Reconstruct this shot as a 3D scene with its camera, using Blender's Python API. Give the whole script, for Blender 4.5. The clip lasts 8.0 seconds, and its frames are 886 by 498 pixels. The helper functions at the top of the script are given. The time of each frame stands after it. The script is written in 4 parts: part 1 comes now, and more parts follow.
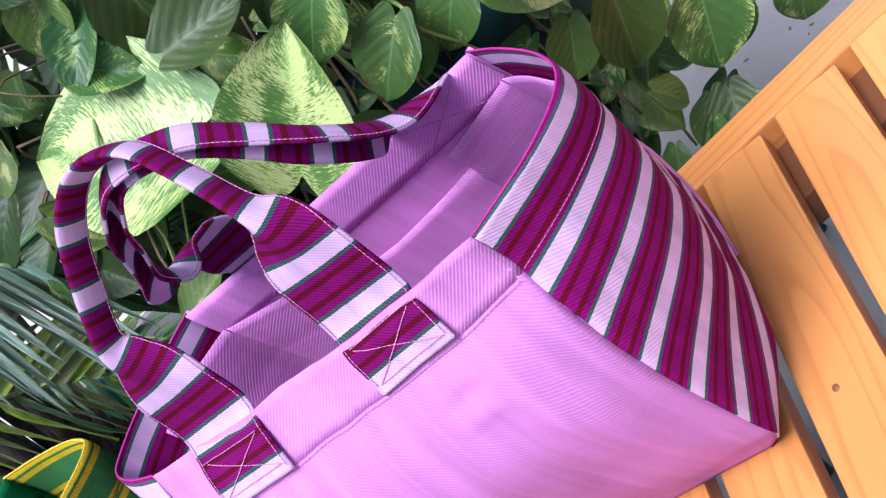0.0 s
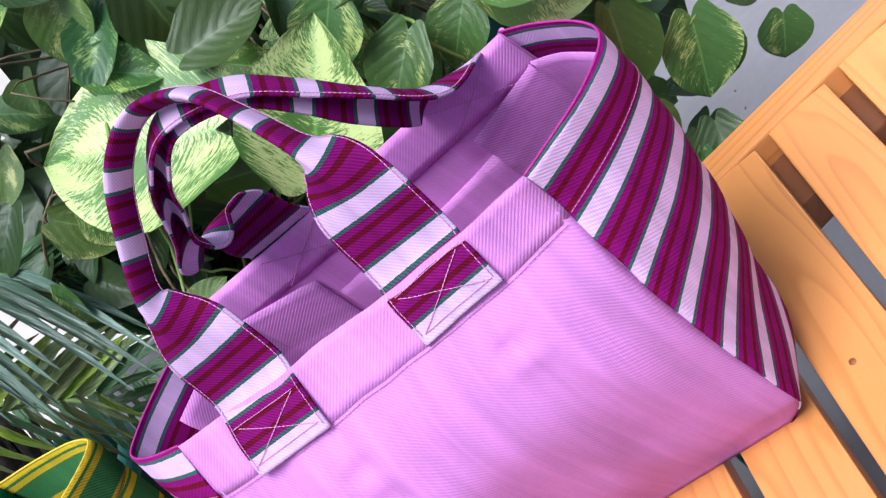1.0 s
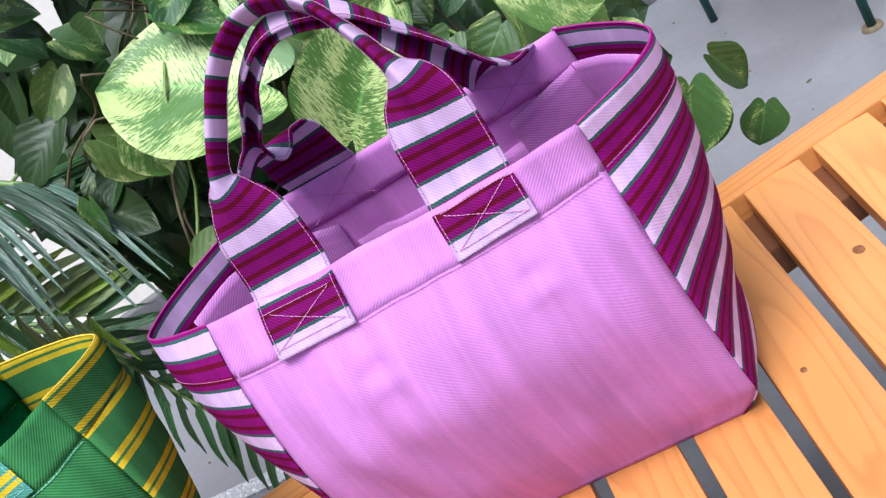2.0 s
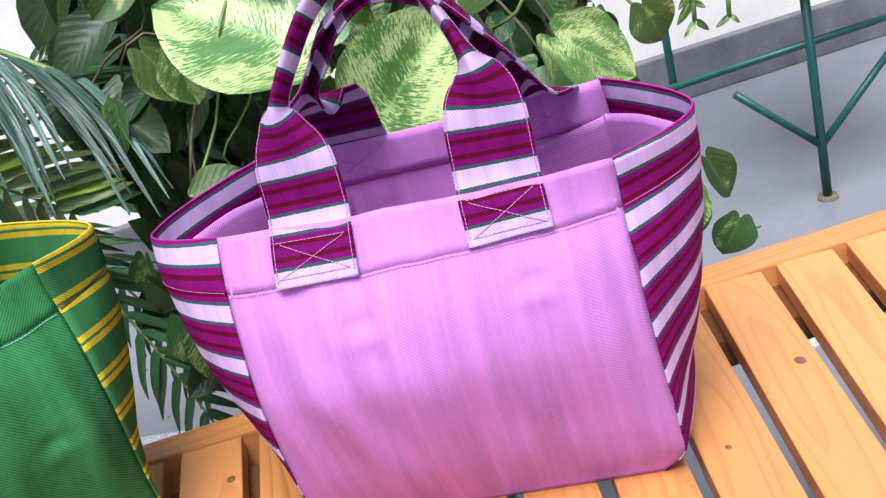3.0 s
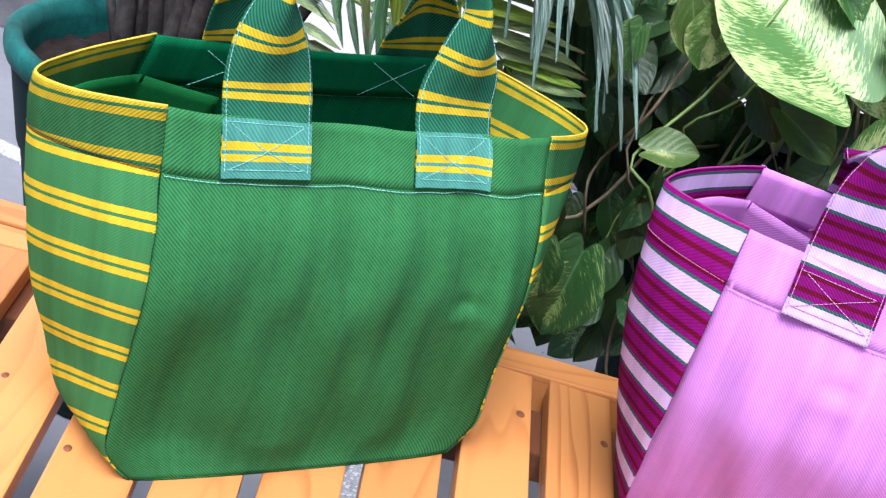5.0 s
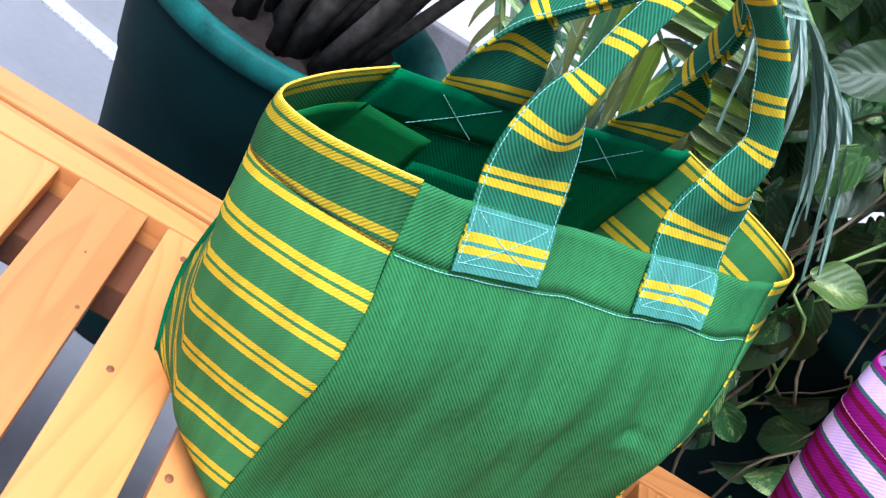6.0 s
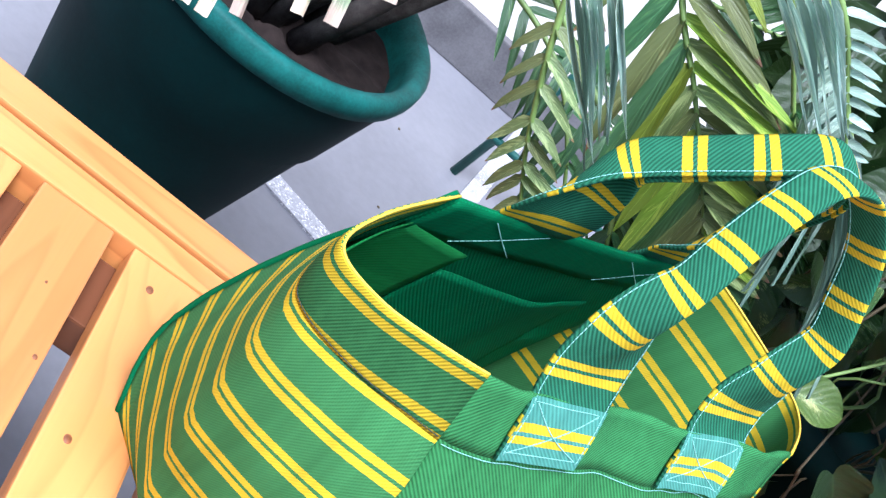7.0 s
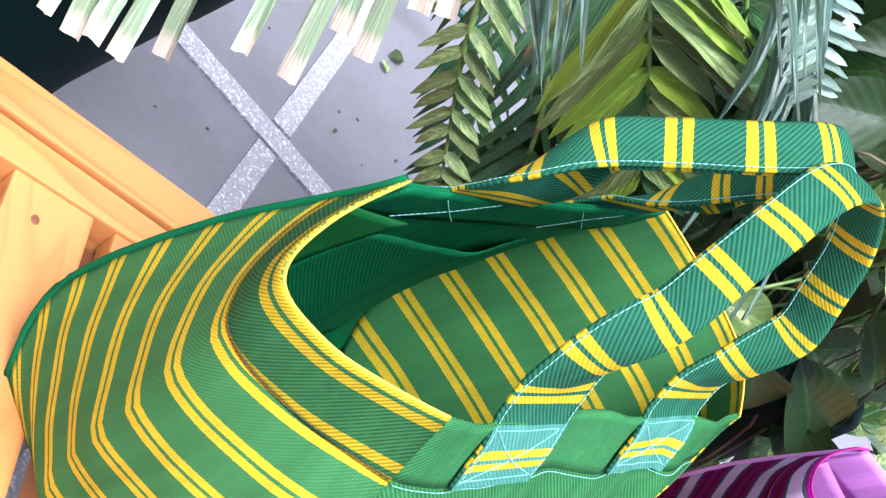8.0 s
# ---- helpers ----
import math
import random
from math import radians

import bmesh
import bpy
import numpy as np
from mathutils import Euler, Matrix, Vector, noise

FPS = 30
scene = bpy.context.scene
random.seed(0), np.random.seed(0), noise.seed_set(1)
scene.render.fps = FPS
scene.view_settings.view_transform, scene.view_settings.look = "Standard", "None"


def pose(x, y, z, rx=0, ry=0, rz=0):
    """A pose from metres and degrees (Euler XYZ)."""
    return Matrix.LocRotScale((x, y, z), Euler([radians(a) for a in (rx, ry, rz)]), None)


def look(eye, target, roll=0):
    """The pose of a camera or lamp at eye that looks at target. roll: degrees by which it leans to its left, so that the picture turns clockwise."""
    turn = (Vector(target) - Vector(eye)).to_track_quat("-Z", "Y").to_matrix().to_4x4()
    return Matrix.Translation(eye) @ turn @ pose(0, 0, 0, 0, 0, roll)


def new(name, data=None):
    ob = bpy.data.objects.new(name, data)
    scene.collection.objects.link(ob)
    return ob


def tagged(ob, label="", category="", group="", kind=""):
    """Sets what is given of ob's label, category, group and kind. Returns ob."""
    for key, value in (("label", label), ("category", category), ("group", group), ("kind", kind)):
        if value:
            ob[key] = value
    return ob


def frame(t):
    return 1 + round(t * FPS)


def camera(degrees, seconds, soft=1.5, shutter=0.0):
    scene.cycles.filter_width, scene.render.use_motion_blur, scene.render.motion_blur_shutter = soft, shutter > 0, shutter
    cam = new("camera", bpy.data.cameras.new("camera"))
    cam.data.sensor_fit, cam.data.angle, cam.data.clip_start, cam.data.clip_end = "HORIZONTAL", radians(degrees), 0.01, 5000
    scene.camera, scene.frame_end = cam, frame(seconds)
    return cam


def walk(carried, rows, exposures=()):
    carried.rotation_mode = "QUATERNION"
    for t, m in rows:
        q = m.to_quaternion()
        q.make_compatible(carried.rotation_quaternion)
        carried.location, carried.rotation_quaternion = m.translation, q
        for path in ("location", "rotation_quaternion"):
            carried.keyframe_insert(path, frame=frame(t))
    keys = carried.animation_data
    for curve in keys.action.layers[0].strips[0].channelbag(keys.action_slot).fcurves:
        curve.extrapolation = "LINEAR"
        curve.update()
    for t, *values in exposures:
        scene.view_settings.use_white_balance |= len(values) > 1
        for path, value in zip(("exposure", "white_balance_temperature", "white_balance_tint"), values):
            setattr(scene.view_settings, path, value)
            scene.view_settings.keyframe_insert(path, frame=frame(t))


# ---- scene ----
cam = camera(40.41, 8.0, 1.35)
ROWS = [
    (0, (0.4489, -0.7848, 0.9949), (0.2738, -0.1919, 0.6666), -54.60),
    (0.5, (0.3709, -0.7965, 0.9897), (0.2297, -0.1920, 0.6664), -53.52),
    (1, (0.3315, -0.8284, 0.9936), (0.2453, -0.2102, 0.6768), -49.98),
    (1.5, (0.2944, -0.8878, 0.9983), (0.2684, -0.2611, 0.6877), -43.84),
    (2, (0.1869, -0.9363, 1.0019), (0.1998, -0.3037, 0.7024), -35.07),
    (2.2, (0.1629, -0.9556, 1.0066), (0.1892, -0.3217, 0.7108), -31.72),
    (3.3, (0.0345, -0.9900, 1.0050), (0.1250, -0.3567, 0.7210), -9.32),
    (3.5, (-0.0169, -0.9760, 1.0018), (0.0700, -0.3411, 0.7202), -6.05),
    (4, (-0.1251, -0.9582, 1.0007), (-0.0448, -0.3246, 0.7140), 1.88),
    (4.5, (-0.1718, -0.9465, 0.9926), (-0.0922, -0.3161, 0.6989), 10.61),
    (5, (-0.2419, -0.9178, 0.9808), (-0.1627, -0.2915, 0.6783), 18.51),
    (5.2, (-0.2874, -0.8958, 0.9759), (-0.2079, -0.2722, 0.6679), 22.00),
    (6.3, (-0.4604, -0.7533, 0.9659), (-0.3015, -0.1580, 0.6336), 41.29),
    (6.5, (-0.4850, -0.7241, 0.9642), (-0.3047, -0.1360, 0.6301), 44.36),
    (7, (-0.5717, -0.6607, 0.9791), (-0.3326, -0.0950, 0.6433), 50.76),
    (7.5, (-0.6036, -0.6001, 0.9667), (-0.3029, -0.0684, 0.6247), 55.22),
    (8, (-0.6251, -0.5328, 0.9715), (-0.2579, -0.0532, 0.6177), 58.74),
]
walk(cam, [(t, look(e, g, r)) for t, e, g, r in ROWS], [(0, 0.74, 5600, 17), (2, 0.60, 5650, 11), (3.5, 0.76, 5500, 14), (5, 0.83, 5450, 15), (6.3, 1.02, 5150, 12), (7, 1.19, 5250, 16), (8, 1.26, 5450, 18)])

# ---- light ----
SUN_EL, SUN_AZ = 64.0, 200.0  # degrees; azimuth from +y towards +x
world = bpy.data.worlds.new("sky")
scene.world = world
world.use_nodes = True
wn = world.node_tree
sky = wn.nodes.new("ShaderNodeTexSky")
sky.sky_type = "NISHITA"
sky.sun_disc = False
sky.sun_elevation, sky.sun_rotation = radians(SUN_EL), radians(SUN_AZ)
sky.air_density, sky.dust_density = 0.7, 3.5
wn.nodes["Background"].inputs["Strength"].default_value = 0.108
wn.links.new(sky.outputs["Color"], wn.nodes["Background"].inputs["Color"])
sun = new("sun", bpy.data.lights.new("sun", "SUN"))
sun.data.energy, sun.data.angle, sun.data.color = 3.75, radians(34), (1.0, 0.97, 0.93)
az, el = radians(SUN_AZ), radians(SUN_EL)
sun.matrix_world = look((math.sin(az) * math.cos(el) * 5, math.cos(az) * math.cos(el) * 5, math.sin(el) * 5), (0, 0, 0))


# ---- materials ----
def material(name):
    m = bpy.data.materials.new(name)
    m.use_nodes = True
    return m, m.node_tree, m.node_tree.nodes["Principled BSDF"]


def node(nt, kind, **inputs):
    n = nt.nodes.new(kind)
    for key, value in inputs.items():
        n.inputs[key.replace("_", " ")].default_value = value
    return n


def mix(nt, a, b, fac, mode="MIX"):
    n = nt.nodes.new("ShaderNodeMix")
    n.data_type, n.blend_type = "RGBA", mode
    for slot, v in ((6, a), (7, b), (0, fac)):
        if isinstance(v, (tuple, list)):
            n.inputs[slot].default_value = (*v[:3], 1)
        elif isinstance(v, (int, float)):
            n.inputs[slot].default_value = v
        else:
            nt.links.new(v, n.inputs[slot])
    return n.outputs[2]


def maths(nt, op, a, b=0.0):
    n = nt.nodes.new("ShaderNodeMath")
    n.operation = op
    for i, v in enumerate((a, b)):
        if isinstance(v, (int, float)):
            n.inputs[i].default_value = v
        else:
            nt.links.new(v, n.inputs[i])
    return n.outputs[0]


def noise_tex(nt, vector, scale, detail=4, rough=0.55):
    n = node(nt, "ShaderNodeTexNoise", Scale=scale, Detail=detail, Roughness=rough)
    if vector is not None:
        nt.links.new(vector, n.inputs["Vector"])
    return n.outputs["Fac"]


def ramp(nt, fac, stops, mode="LINEAR"):
    n = nt.nodes.new("ShaderNodeValToRGB")
    n.color_ramp.interpolation = mode
    e = n.color_ramp.elements
    while len(e) < len(stops):
        e.new(0.5)
    for el_, (p, c) in zip(e, stops):
        el_.position, el_.color = p, (*c, 1)
    nt.links.new(fac, n.inputs[0])
    return n.outputs[0]


def bump(nt, bsdf, height, strength, distance):
    b = node(nt, "ShaderNodeBump", Strength=strength, Distance=distance)
    nt.links.new(height, b.inputs["Height"])
    nt.links.new(b.outputs[0], bsdf.inputs["Normal"])


def cloth(name, period, bands, soft=0.0, pitch=0.0019, lean=1.0, sheen=0.0, weave=0.3, thin=0.31):
    """Twill cotton. bands: (width in metres, colour) repeated along the cloth's v; one band is a plain cloth."""
    m, nt, bsdf = material(name)
    uv = nt.nodes.new("ShaderNodeUVMap").outputs[0]
    sep = nt.nodes.new("ShaderNodeSeparateXYZ")
    nt.links.new(uv, sep.inputs[0])
    u, v = sep.outputs[0], sep.outputs[1]
    twill = maths(nt, "SINE", maths(nt, "MULTIPLY", maths(nt, "ADD", maths(nt, "MULTIPLY", u, lean), v), 2 * math.pi / pitch / math.hypot(lean, 1)))
    yarn = maths(nt, "SINE", maths(nt, "MULTIPLY", u, 2 * math.pi / 0.0011))
    fuzz = noise_tex(nt, uv, 900, 3)
    if len(bands) == 1:
        col = bands[0][1]
        worn = noise_tex(nt, uv, 14, 5)
        col = mix(nt, tuple(c * 0.88 for c in col), tuple(min(1, c * 1.1) for c in col), worn)
    else:
        wob = maths(nt, "MULTIPLY", maths(nt, "SUBTRACT", noise_tex(nt, uv, 500, 2), 0.5), 0.0008)
        f = maths(nt, "FRACT", maths(nt, "DIVIDE", maths(nt, "ADD", maths(nt, "ADD", v, wob), 10 * period), period))
        stops, at = [], 0.0
        for width, c in bands:
            stops.append((at / period, c))
            at += width
        col = ramp(nt, f, stops, "CONSTANT")
        # the bright bands hide the crossing yarns
        weave = maths(nt, "MULTIPLY", ramp(nt, f, [(q, (0.35,) * 3 if sum(c) > 1.1 else (1.0,) * 3) for q, c in stops], "CONSTANT"), weave)
        worn = noise_tex(nt, uv, 25, 4)
        col = mix(nt, col, mix(nt, col, (0.9, 0.9, 0.9), 0.0), worn)
    # the crossing yarns show darker in the furrows
    dark = maths(nt, "MULTIPLY", maths(nt, "MULTIPLY", maths(nt, "ADD", twill, 1.0), weave), maths(nt, "ADD", maths(nt, "MULTIPLY", noise_tex(nt, uv, 160, 4), 1.3), 0.35))
    col = mix(nt, mix(nt, col, (1.12, 1.12, 1.12), 1.0, "MULTIPLY"), mix(nt, col, (0.50, 0.50, 0.50), 1.0, "MULTIPLY"), dark)
    streak = node(nt, "ShaderNodeMapping", Scale=(420, 9, 1))
    nt.links.new(uv, streak.inputs[0])
    col = mix(nt, col, mix(nt, col, (0.72, 0.72, 0.72), 1.0, "MULTIPLY"), maths(nt, "MULTIPLY", noise_tex(nt, streak.outputs[0], 1.0, 3), 0.5))
    broad = node(nt, "ShaderNodeMapping", Scale=(75, 3.5, 1))
    nt.links.new(uv, broad.inputs[0])
    slub = ramp(nt, noise_tex(nt, broad.outputs[0], 1.0, 3), [(0.3, (0, 0, 0)), (0.7, (1, 1, 1))])
    col = mix(nt, mix(nt, col, (0.86, 0.86, 0.86), 1.0, "MULTIPLY"), mix(nt, col, (1.10, 1.10, 1.10), 1.0, "MULTIPLY"), slub)
    nt.links.new(col, bsdf.inputs["Base Color"])
    bsdf.inputs["Roughness"].default_value = 0.8
    bsdf.inputs["Specular IOR Level"].default_value = 0.1
    bsdf.inputs["Sheen Weight"].default_value = sheen
    bsdf.inputs["Sheen Roughness"].default_value = 0.4
    h = maths(nt, "ADD", maths(nt, "ADD", maths(nt, "MULTIPLY", twill, 0.7), maths(nt, "MULTIPLY", yarn, 0.25)), maths(nt, "MULTIPLY", fuzz, 0.9))
    bump(nt, bsdf, h, 0.35, 0.00035)
    # thin cotton lets some light through
    tr = nt.nodes.new("ShaderNodeBsdfTranslucent")
    nt.links.new(col, tr.inputs["Color"])
    sh = nt.nodes.new("ShaderNodeMixShader")
    sh.inputs[0].default_value = thin
    nt.links.new(bsdf.outputs[0], sh.inputs[1])
    nt.links.new(tr.outputs[0], sh.inputs[2])
    nt.links.new(sh.outputs[0], nt.nodes["Material Output"].inputs["Surface"])
    return m


MAG, RED, WHT, GRN = (0.25, 0.005, 0.16), (0.15, 0.003, 0.025), (0.74, 0.52, 0.77), (0.05, 0.13, 0.11)
PSTRIPE = [(0.0125, WHT), (0.0025, GRN), (0.0045, MAG), (0.0035, RED), (0.0080, MAG), (0.0035, RED), (0.0050, MAG), (0.0025, GRN)]
YEL, DGR, TEAL = (0.78, 0.565, 0.022), (0.066, 0.240, 0.074), (0.047, 0.225, 0.115)
GSTRIPE = [(0.0047, YEL), (0.0023, DGR), (0.0047, YEL), (0.0208, DGR)]
HSTRIPE = [(0.0047, YEL), (0.0023, TEAL), (0.0047, YEL), (0.0208, TEAL)]
pink_cloth = cloth("pink_twill", 1, [(1, (0.70, 0.295, 0.69))], weave=0.15)
# lighter than the outer pink: soft light inside the bag, put into colour
pink_inside_lit = cloth("pink_inside_lit", 1, [(1, (0.82, 0.35, 0.79))], weave=0.10)
pink_flap = cloth("pink_facing", 1, [(1, (0.76, 0.32, 0.74))], weave=0.3, lean=-1.0)
# brighter than the inside green: light through the cloth, given as colour
green_flap = cloth("green_lit_facing", 1, [(1, (0.03, 0.27, 0.06))], weave=0.3, lean=-1.0)
pink_stripes = cloth("magenta_striped_twill", 0.042, PSTRIPE, weave=0.17)
pink_strap = cloth("magenta_striped_strap", 0.0405, [(w * 0.0405 / 0.042, tuple(v * 0.92 for v in c)) for w, c in PSTRIPE], weave=0.42)
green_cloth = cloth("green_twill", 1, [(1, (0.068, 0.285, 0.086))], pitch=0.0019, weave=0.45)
# outer green taken darker: the shade inside the bag is in the colour
green_inside_shaded = cloth("green_inside_shaded", 1, [(1, (0.012, 0.19, 0.065))], pitch=0.0021)
green_stripes = cloth("yellow_striped_green_twill", 0.0325, [(w, tuple(v * 0.88 for v in c)) for w, c in GSTRIPE], pitch=0.0016, weave=0.10, thin=0.17)
# strap stripes with a paler teal: sunlight on the flat ends as colour
green_strap_lit = cloth("yellow_striped_lit_teal_twill", 0.0325, [(w, YEL if c == YEL else (0.12, 0.38, 0.28)) for w, c in HSTRIPE], pitch=0.0021)
green_strap = cloth("yellow_striped_teal_twill", 0.0325, HSTRIPE, pitch=0.0021, weave=0.6)
green_hem = cloth("yellow_striped_hem_twill", 0.0325, [(w, tuple(v * 0.72 for v in c)) for w, c in GSTRIPE], pitch=0.0018, weave=0.42)


def plain(name, colour, rough=0.5, vary=0.15, scale=20.0, bumps=0.0, metal=0.0):
    m, nt, bsdf = material(name)
    pos = nt.nodes.new("ShaderNodeTexCoord").outputs["Object"]
    n1, n2 = noise_tex(nt, pos, scale, 6), noise_tex(nt, pos, scale * 12, 3)
    f = maths(nt, "ADD", maths(nt, "MULTIPLY", n1, 0.7), maths(nt, "MULTIPLY", n2, 0.3))
    lo, hi = tuple(c * (1 - 2 * vary) for c in colour), tuple(min(1, c * (1 + 2 * vary)) for c in colour)
    nt.links.new(ramp(nt, f, [(0.25, lo), (0.75, hi)]), bsdf.inputs["Base Color"])
    bsdf.inputs["Roughness"].default_value, bsdf.inputs["Metallic"].default_value = rough, metal
    if bumps:
        bump(nt, bsdf, f, 0.6, bumps)
    return m


def wood(name, base, deep, along=1):
    m, nt, bsdf = material(name)
    pos = nt.nodes.new("ShaderNodeTexCoord").outputs["Object"]
    rnd = nt.nodes.new("ShaderNodeObjectInfo").outputs["Random"]
    shift = nt.nodes.new("ShaderNodeCombineXYZ")
    nt.links.new(maths(nt, "MULTIPLY", rnd, 7.0), shift.inputs[0])
    nt.links.new(maths(nt, "MULTIPLY", rnd, 13.0), shift.inputs[1])
    nt.links.new(maths(nt, "MULTIPLY", rnd, 3.0), shift.inputs[2])
    add = nt.nodes.new("ShaderNodeVectorMath")
    nt.links.new(pos, add.inputs[0])
    nt.links.new(shift.outputs[0], add.inputs[1])
    warp = node(nt, "ShaderNodeMapping", Scale=tuple(1.5 if k == along else 15 for k in range(3)))
    nt.links.new(add.outputs[0], warp.inputs[0])
    n = noise_tex(nt, warp.outputs[0], 1.0, 2, 0.4)
    rings = maths(nt, "FRACT", maths(nt, "MULTIPLY", n, 11.0))
    line = ramp(nt, rings, [(0.0, (0, 0, 0)), (0.6, (0.08, 0.08, 0.08)), (0.90, (1, 1, 1)), (1.0, (0, 0, 0))])
    fine = node(nt, "ShaderNodeMapping", Scale=tuple(7 if k == along else 420 for k in range(3)))
    nt.links.new(add.outputs[0], fine.inputs[0])
    fibre = noise_tex(nt, fine.outputs[0], 1.0, 3)
    blot = noise_tex(nt, add.outputs[0], 9.0, 4)
    strength = maths(nt, "ADD", maths(nt, "MULTIPLY", maths(nt, "FRACT", maths(nt, "MULTIPLY", rnd, 17.0)), 0.65), 0.3)
    col = mix(nt, base, deep, maths(nt, "MULTIPLY", line, strength))
    col = mix(nt, col, tuple(c * 0.7 for c in base), maths(nt, "MULTIPLY", fibre, 0.3))
    col = mix(nt, col, tuple(min(1, c * 1.25) for c in base), maths(nt, "MULTIPLY", blot, 0.45))
    hue = node(nt, "ShaderNodeHueSaturation", Hue=0.5, Saturation=1.0)
    nt.links.new(maths(nt, "ADD", maths(nt, "MULTIPLY", rnd, 0.3), 0.85), hue.inputs["Value"])
    nt.links.new(col, hue.inputs["Color"])
    nt.links.new(hue.outputs[0], bsdf.inputs["Base Color"])
    bsdf.inputs["Roughness"].default_value = 0.38
    nt.links.new(maths(nt, "ADD", maths(nt, "MULTIPLY", blot, 0.3), 0.25), bsdf.inputs["Roughness"])
    bsdf.inputs["Coat Weight"].default_value = 0.108
    bump(nt, bsdf, maths(nt, "ADD", maths(nt, "MULTIPLY", fibre, 0.6), maths(nt, "MULTIPLY", line, 0.4)), 0.25, 0.0006)
    return m


pine = wood("varnished_pine", (0.57, 0.232, 0.062), (0.30, 0.085, 0.016))
pine_long = wood("varnished_pine_rail", (0.57, 0.232, 0.062), (0.33, 0.095, 0.018), 0)
# pine darkened in colour for the shade under the slats
shaded_wood = wood("shaded_batten_wood", (0.13, 0.05, 0.022), (0.07, 0.025, 0.011))
knot_wood = plain("knot_wood", (0.20, 0.07, 0.025), 0.45, 0.3, 300)


def leaf_material(name, base, pale, amount, fleck, tip=None):
    """Leaf with pale flecks. UV: u across from -1 to 1, v along from 0 to 1."""
    m, nt, bsdf = material(name)
    uv = nt.nodes.new("ShaderNodeUVMap").outputs[0]
    rnd = nt.nodes.new("ShaderNodeObjectInfo").outputs["Random"]
    sep = nt.nodes.new("ShaderNodeSeparateXYZ")
    nt.links.new(uv, sep.inputs[0])
    comb = nt.nodes.new("ShaderNodeCombineXYZ")
    au = maths(nt, "ABSOLUTE", sep.outputs[0])
    nt.links.new(maths(nt, "ADD", maths(nt, "MULTIPLY", sep.outputs[0], 0.55), maths(nt, "MULTIPLY", rnd, 40)), comb.inputs[0])
    nt.links.new(maths(nt, "SUBTRACT", sep.outputs[1], maths(nt, "MULTIPLY", au, 0.30)), comb.inputs[1])
    st = node(nt, "ShaderNodeMapping", Scale=(fleck * 0.55, fleck * 3.2, 1), Rotation=(0, 0, 0.12))
    nt.links.new(comb.outputs[0], st.inputs[0])
    n = noise_tex(nt, st.outputs[0], 1.0, 6, 0.72)
    big = noise_tex(nt, comb.outputs[0], 2.2, 2)
    f = maths(nt, "ADD", n, maths(nt, "MULTIPLY", maths(nt, "SUBTRACT", big, 0.5), 0.9))
    f = maths(nt, "ADD", f, maths(nt, "MULTIPLY", maths(nt, "SUBTRACT", rnd, 0.5), 0.22))
    fl = ramp(nt, f, [(amount, (0, 0, 0)), (min(0.99, amount + 0.10), (1, 1, 1))])
    deep = tuple(c * 0.6 for c in base)
    col = mix(nt, deep, base, n)
    col = mix(nt, col, pale, fl)
    if tip:
        col = mix(nt, col, tip, ramp(nt, maths(nt, "ADD", sep.outputs[1], maths(nt, "MULTIPLY", n, 0.08)), [(0.965, (0, 0, 0)), (1.0, (1, 1, 1))]))
    vein = ramp(nt, au, [(0.0, (1, 1, 1)), (0.045, (0, 0, 0))])
    col = mix(nt, col, tuple(min(1, c * 2.2 + 0.03) for c in base), maths(nt, "MULTIPLY", vein, 0.45))
    hue = node(nt, "ShaderNodeHueSaturation")
    nt.links.new(maths(nt, "ADD", maths(nt, "MULTIPLY", rnd, 0.05), 0.475), hue.inputs["Hue"])
    nt.links.new(maths(nt, "ADD", maths(nt, "MULTIPLY", rnd, 0.7), 0.65), hue.inputs["Value"])
    nt.links.new(col, hue.inputs["Color"])
    nt.links.new(hue.outputs[0], bsdf.inputs["Base Color"])
    bsdf.inputs["Roughness"].default_value = 0.32
    bsdf.inputs["Specular IOR Level"].default_value = 0.5
    ribs = maths(nt, "SINE", maths(nt, "MULTIPLY", maths(nt, "SUBTRACT", sep.outputs[1], maths(nt, "MULTIPLY", au, 0.45)), 42.0))
    bump(nt, bsdf, maths(nt, "ADD", maths(nt, "MULTIPLY", ribs, 0.25), n), 0.35, 0.002)
    # thin blades let some light through
    tr = nt.nodes.new("ShaderNodeBsdfTranslucent")
    nt.links.new(hue.outputs[0], tr.inputs["Color"])
    sh = nt.nodes.new("ShaderNodeMixShader")
    sh.inputs[0].default_value = 0.28
    out = nt.nodes["Material Output"]
    nt.links.new(bsdf.outputs[0], sh.inputs[1])
    nt.links.new(tr.outputs[0], sh.inputs[2])
    nt.links.new(sh.outputs[0], out.inputs["Surface"])
    return m


pothos_leaf = leaf_material("pothos_leaf", (0.066, 0.148, 0.032), (0.37, 0.44, 0.13), 0.595, 16)
# darker copy of the pothos leaf: the crown's inner shade as colour
pothos_shaded = leaf_material("pothos_shaded_leaf", (0.036, 0.088, 0.021), (0.20, 0.27, 0.075), 0.65, 14)
pothos_pale = leaf_material("pothos_pale_leaf", (0.11, 0.205, 0.040), (0.47, 0.52, 0.19), 0.545, 24)
palm_leaf = leaf_material("palm_leaflet", (0.055, 0.13, 0.045), (0.10, 0.19, 0.06), 0.62, 3)
palm_arch = leaf_material("palm_arching_leaflet", (0.10, 0.17, 0.115), (0.17, 0.25, 0.17), 0.6, 3)
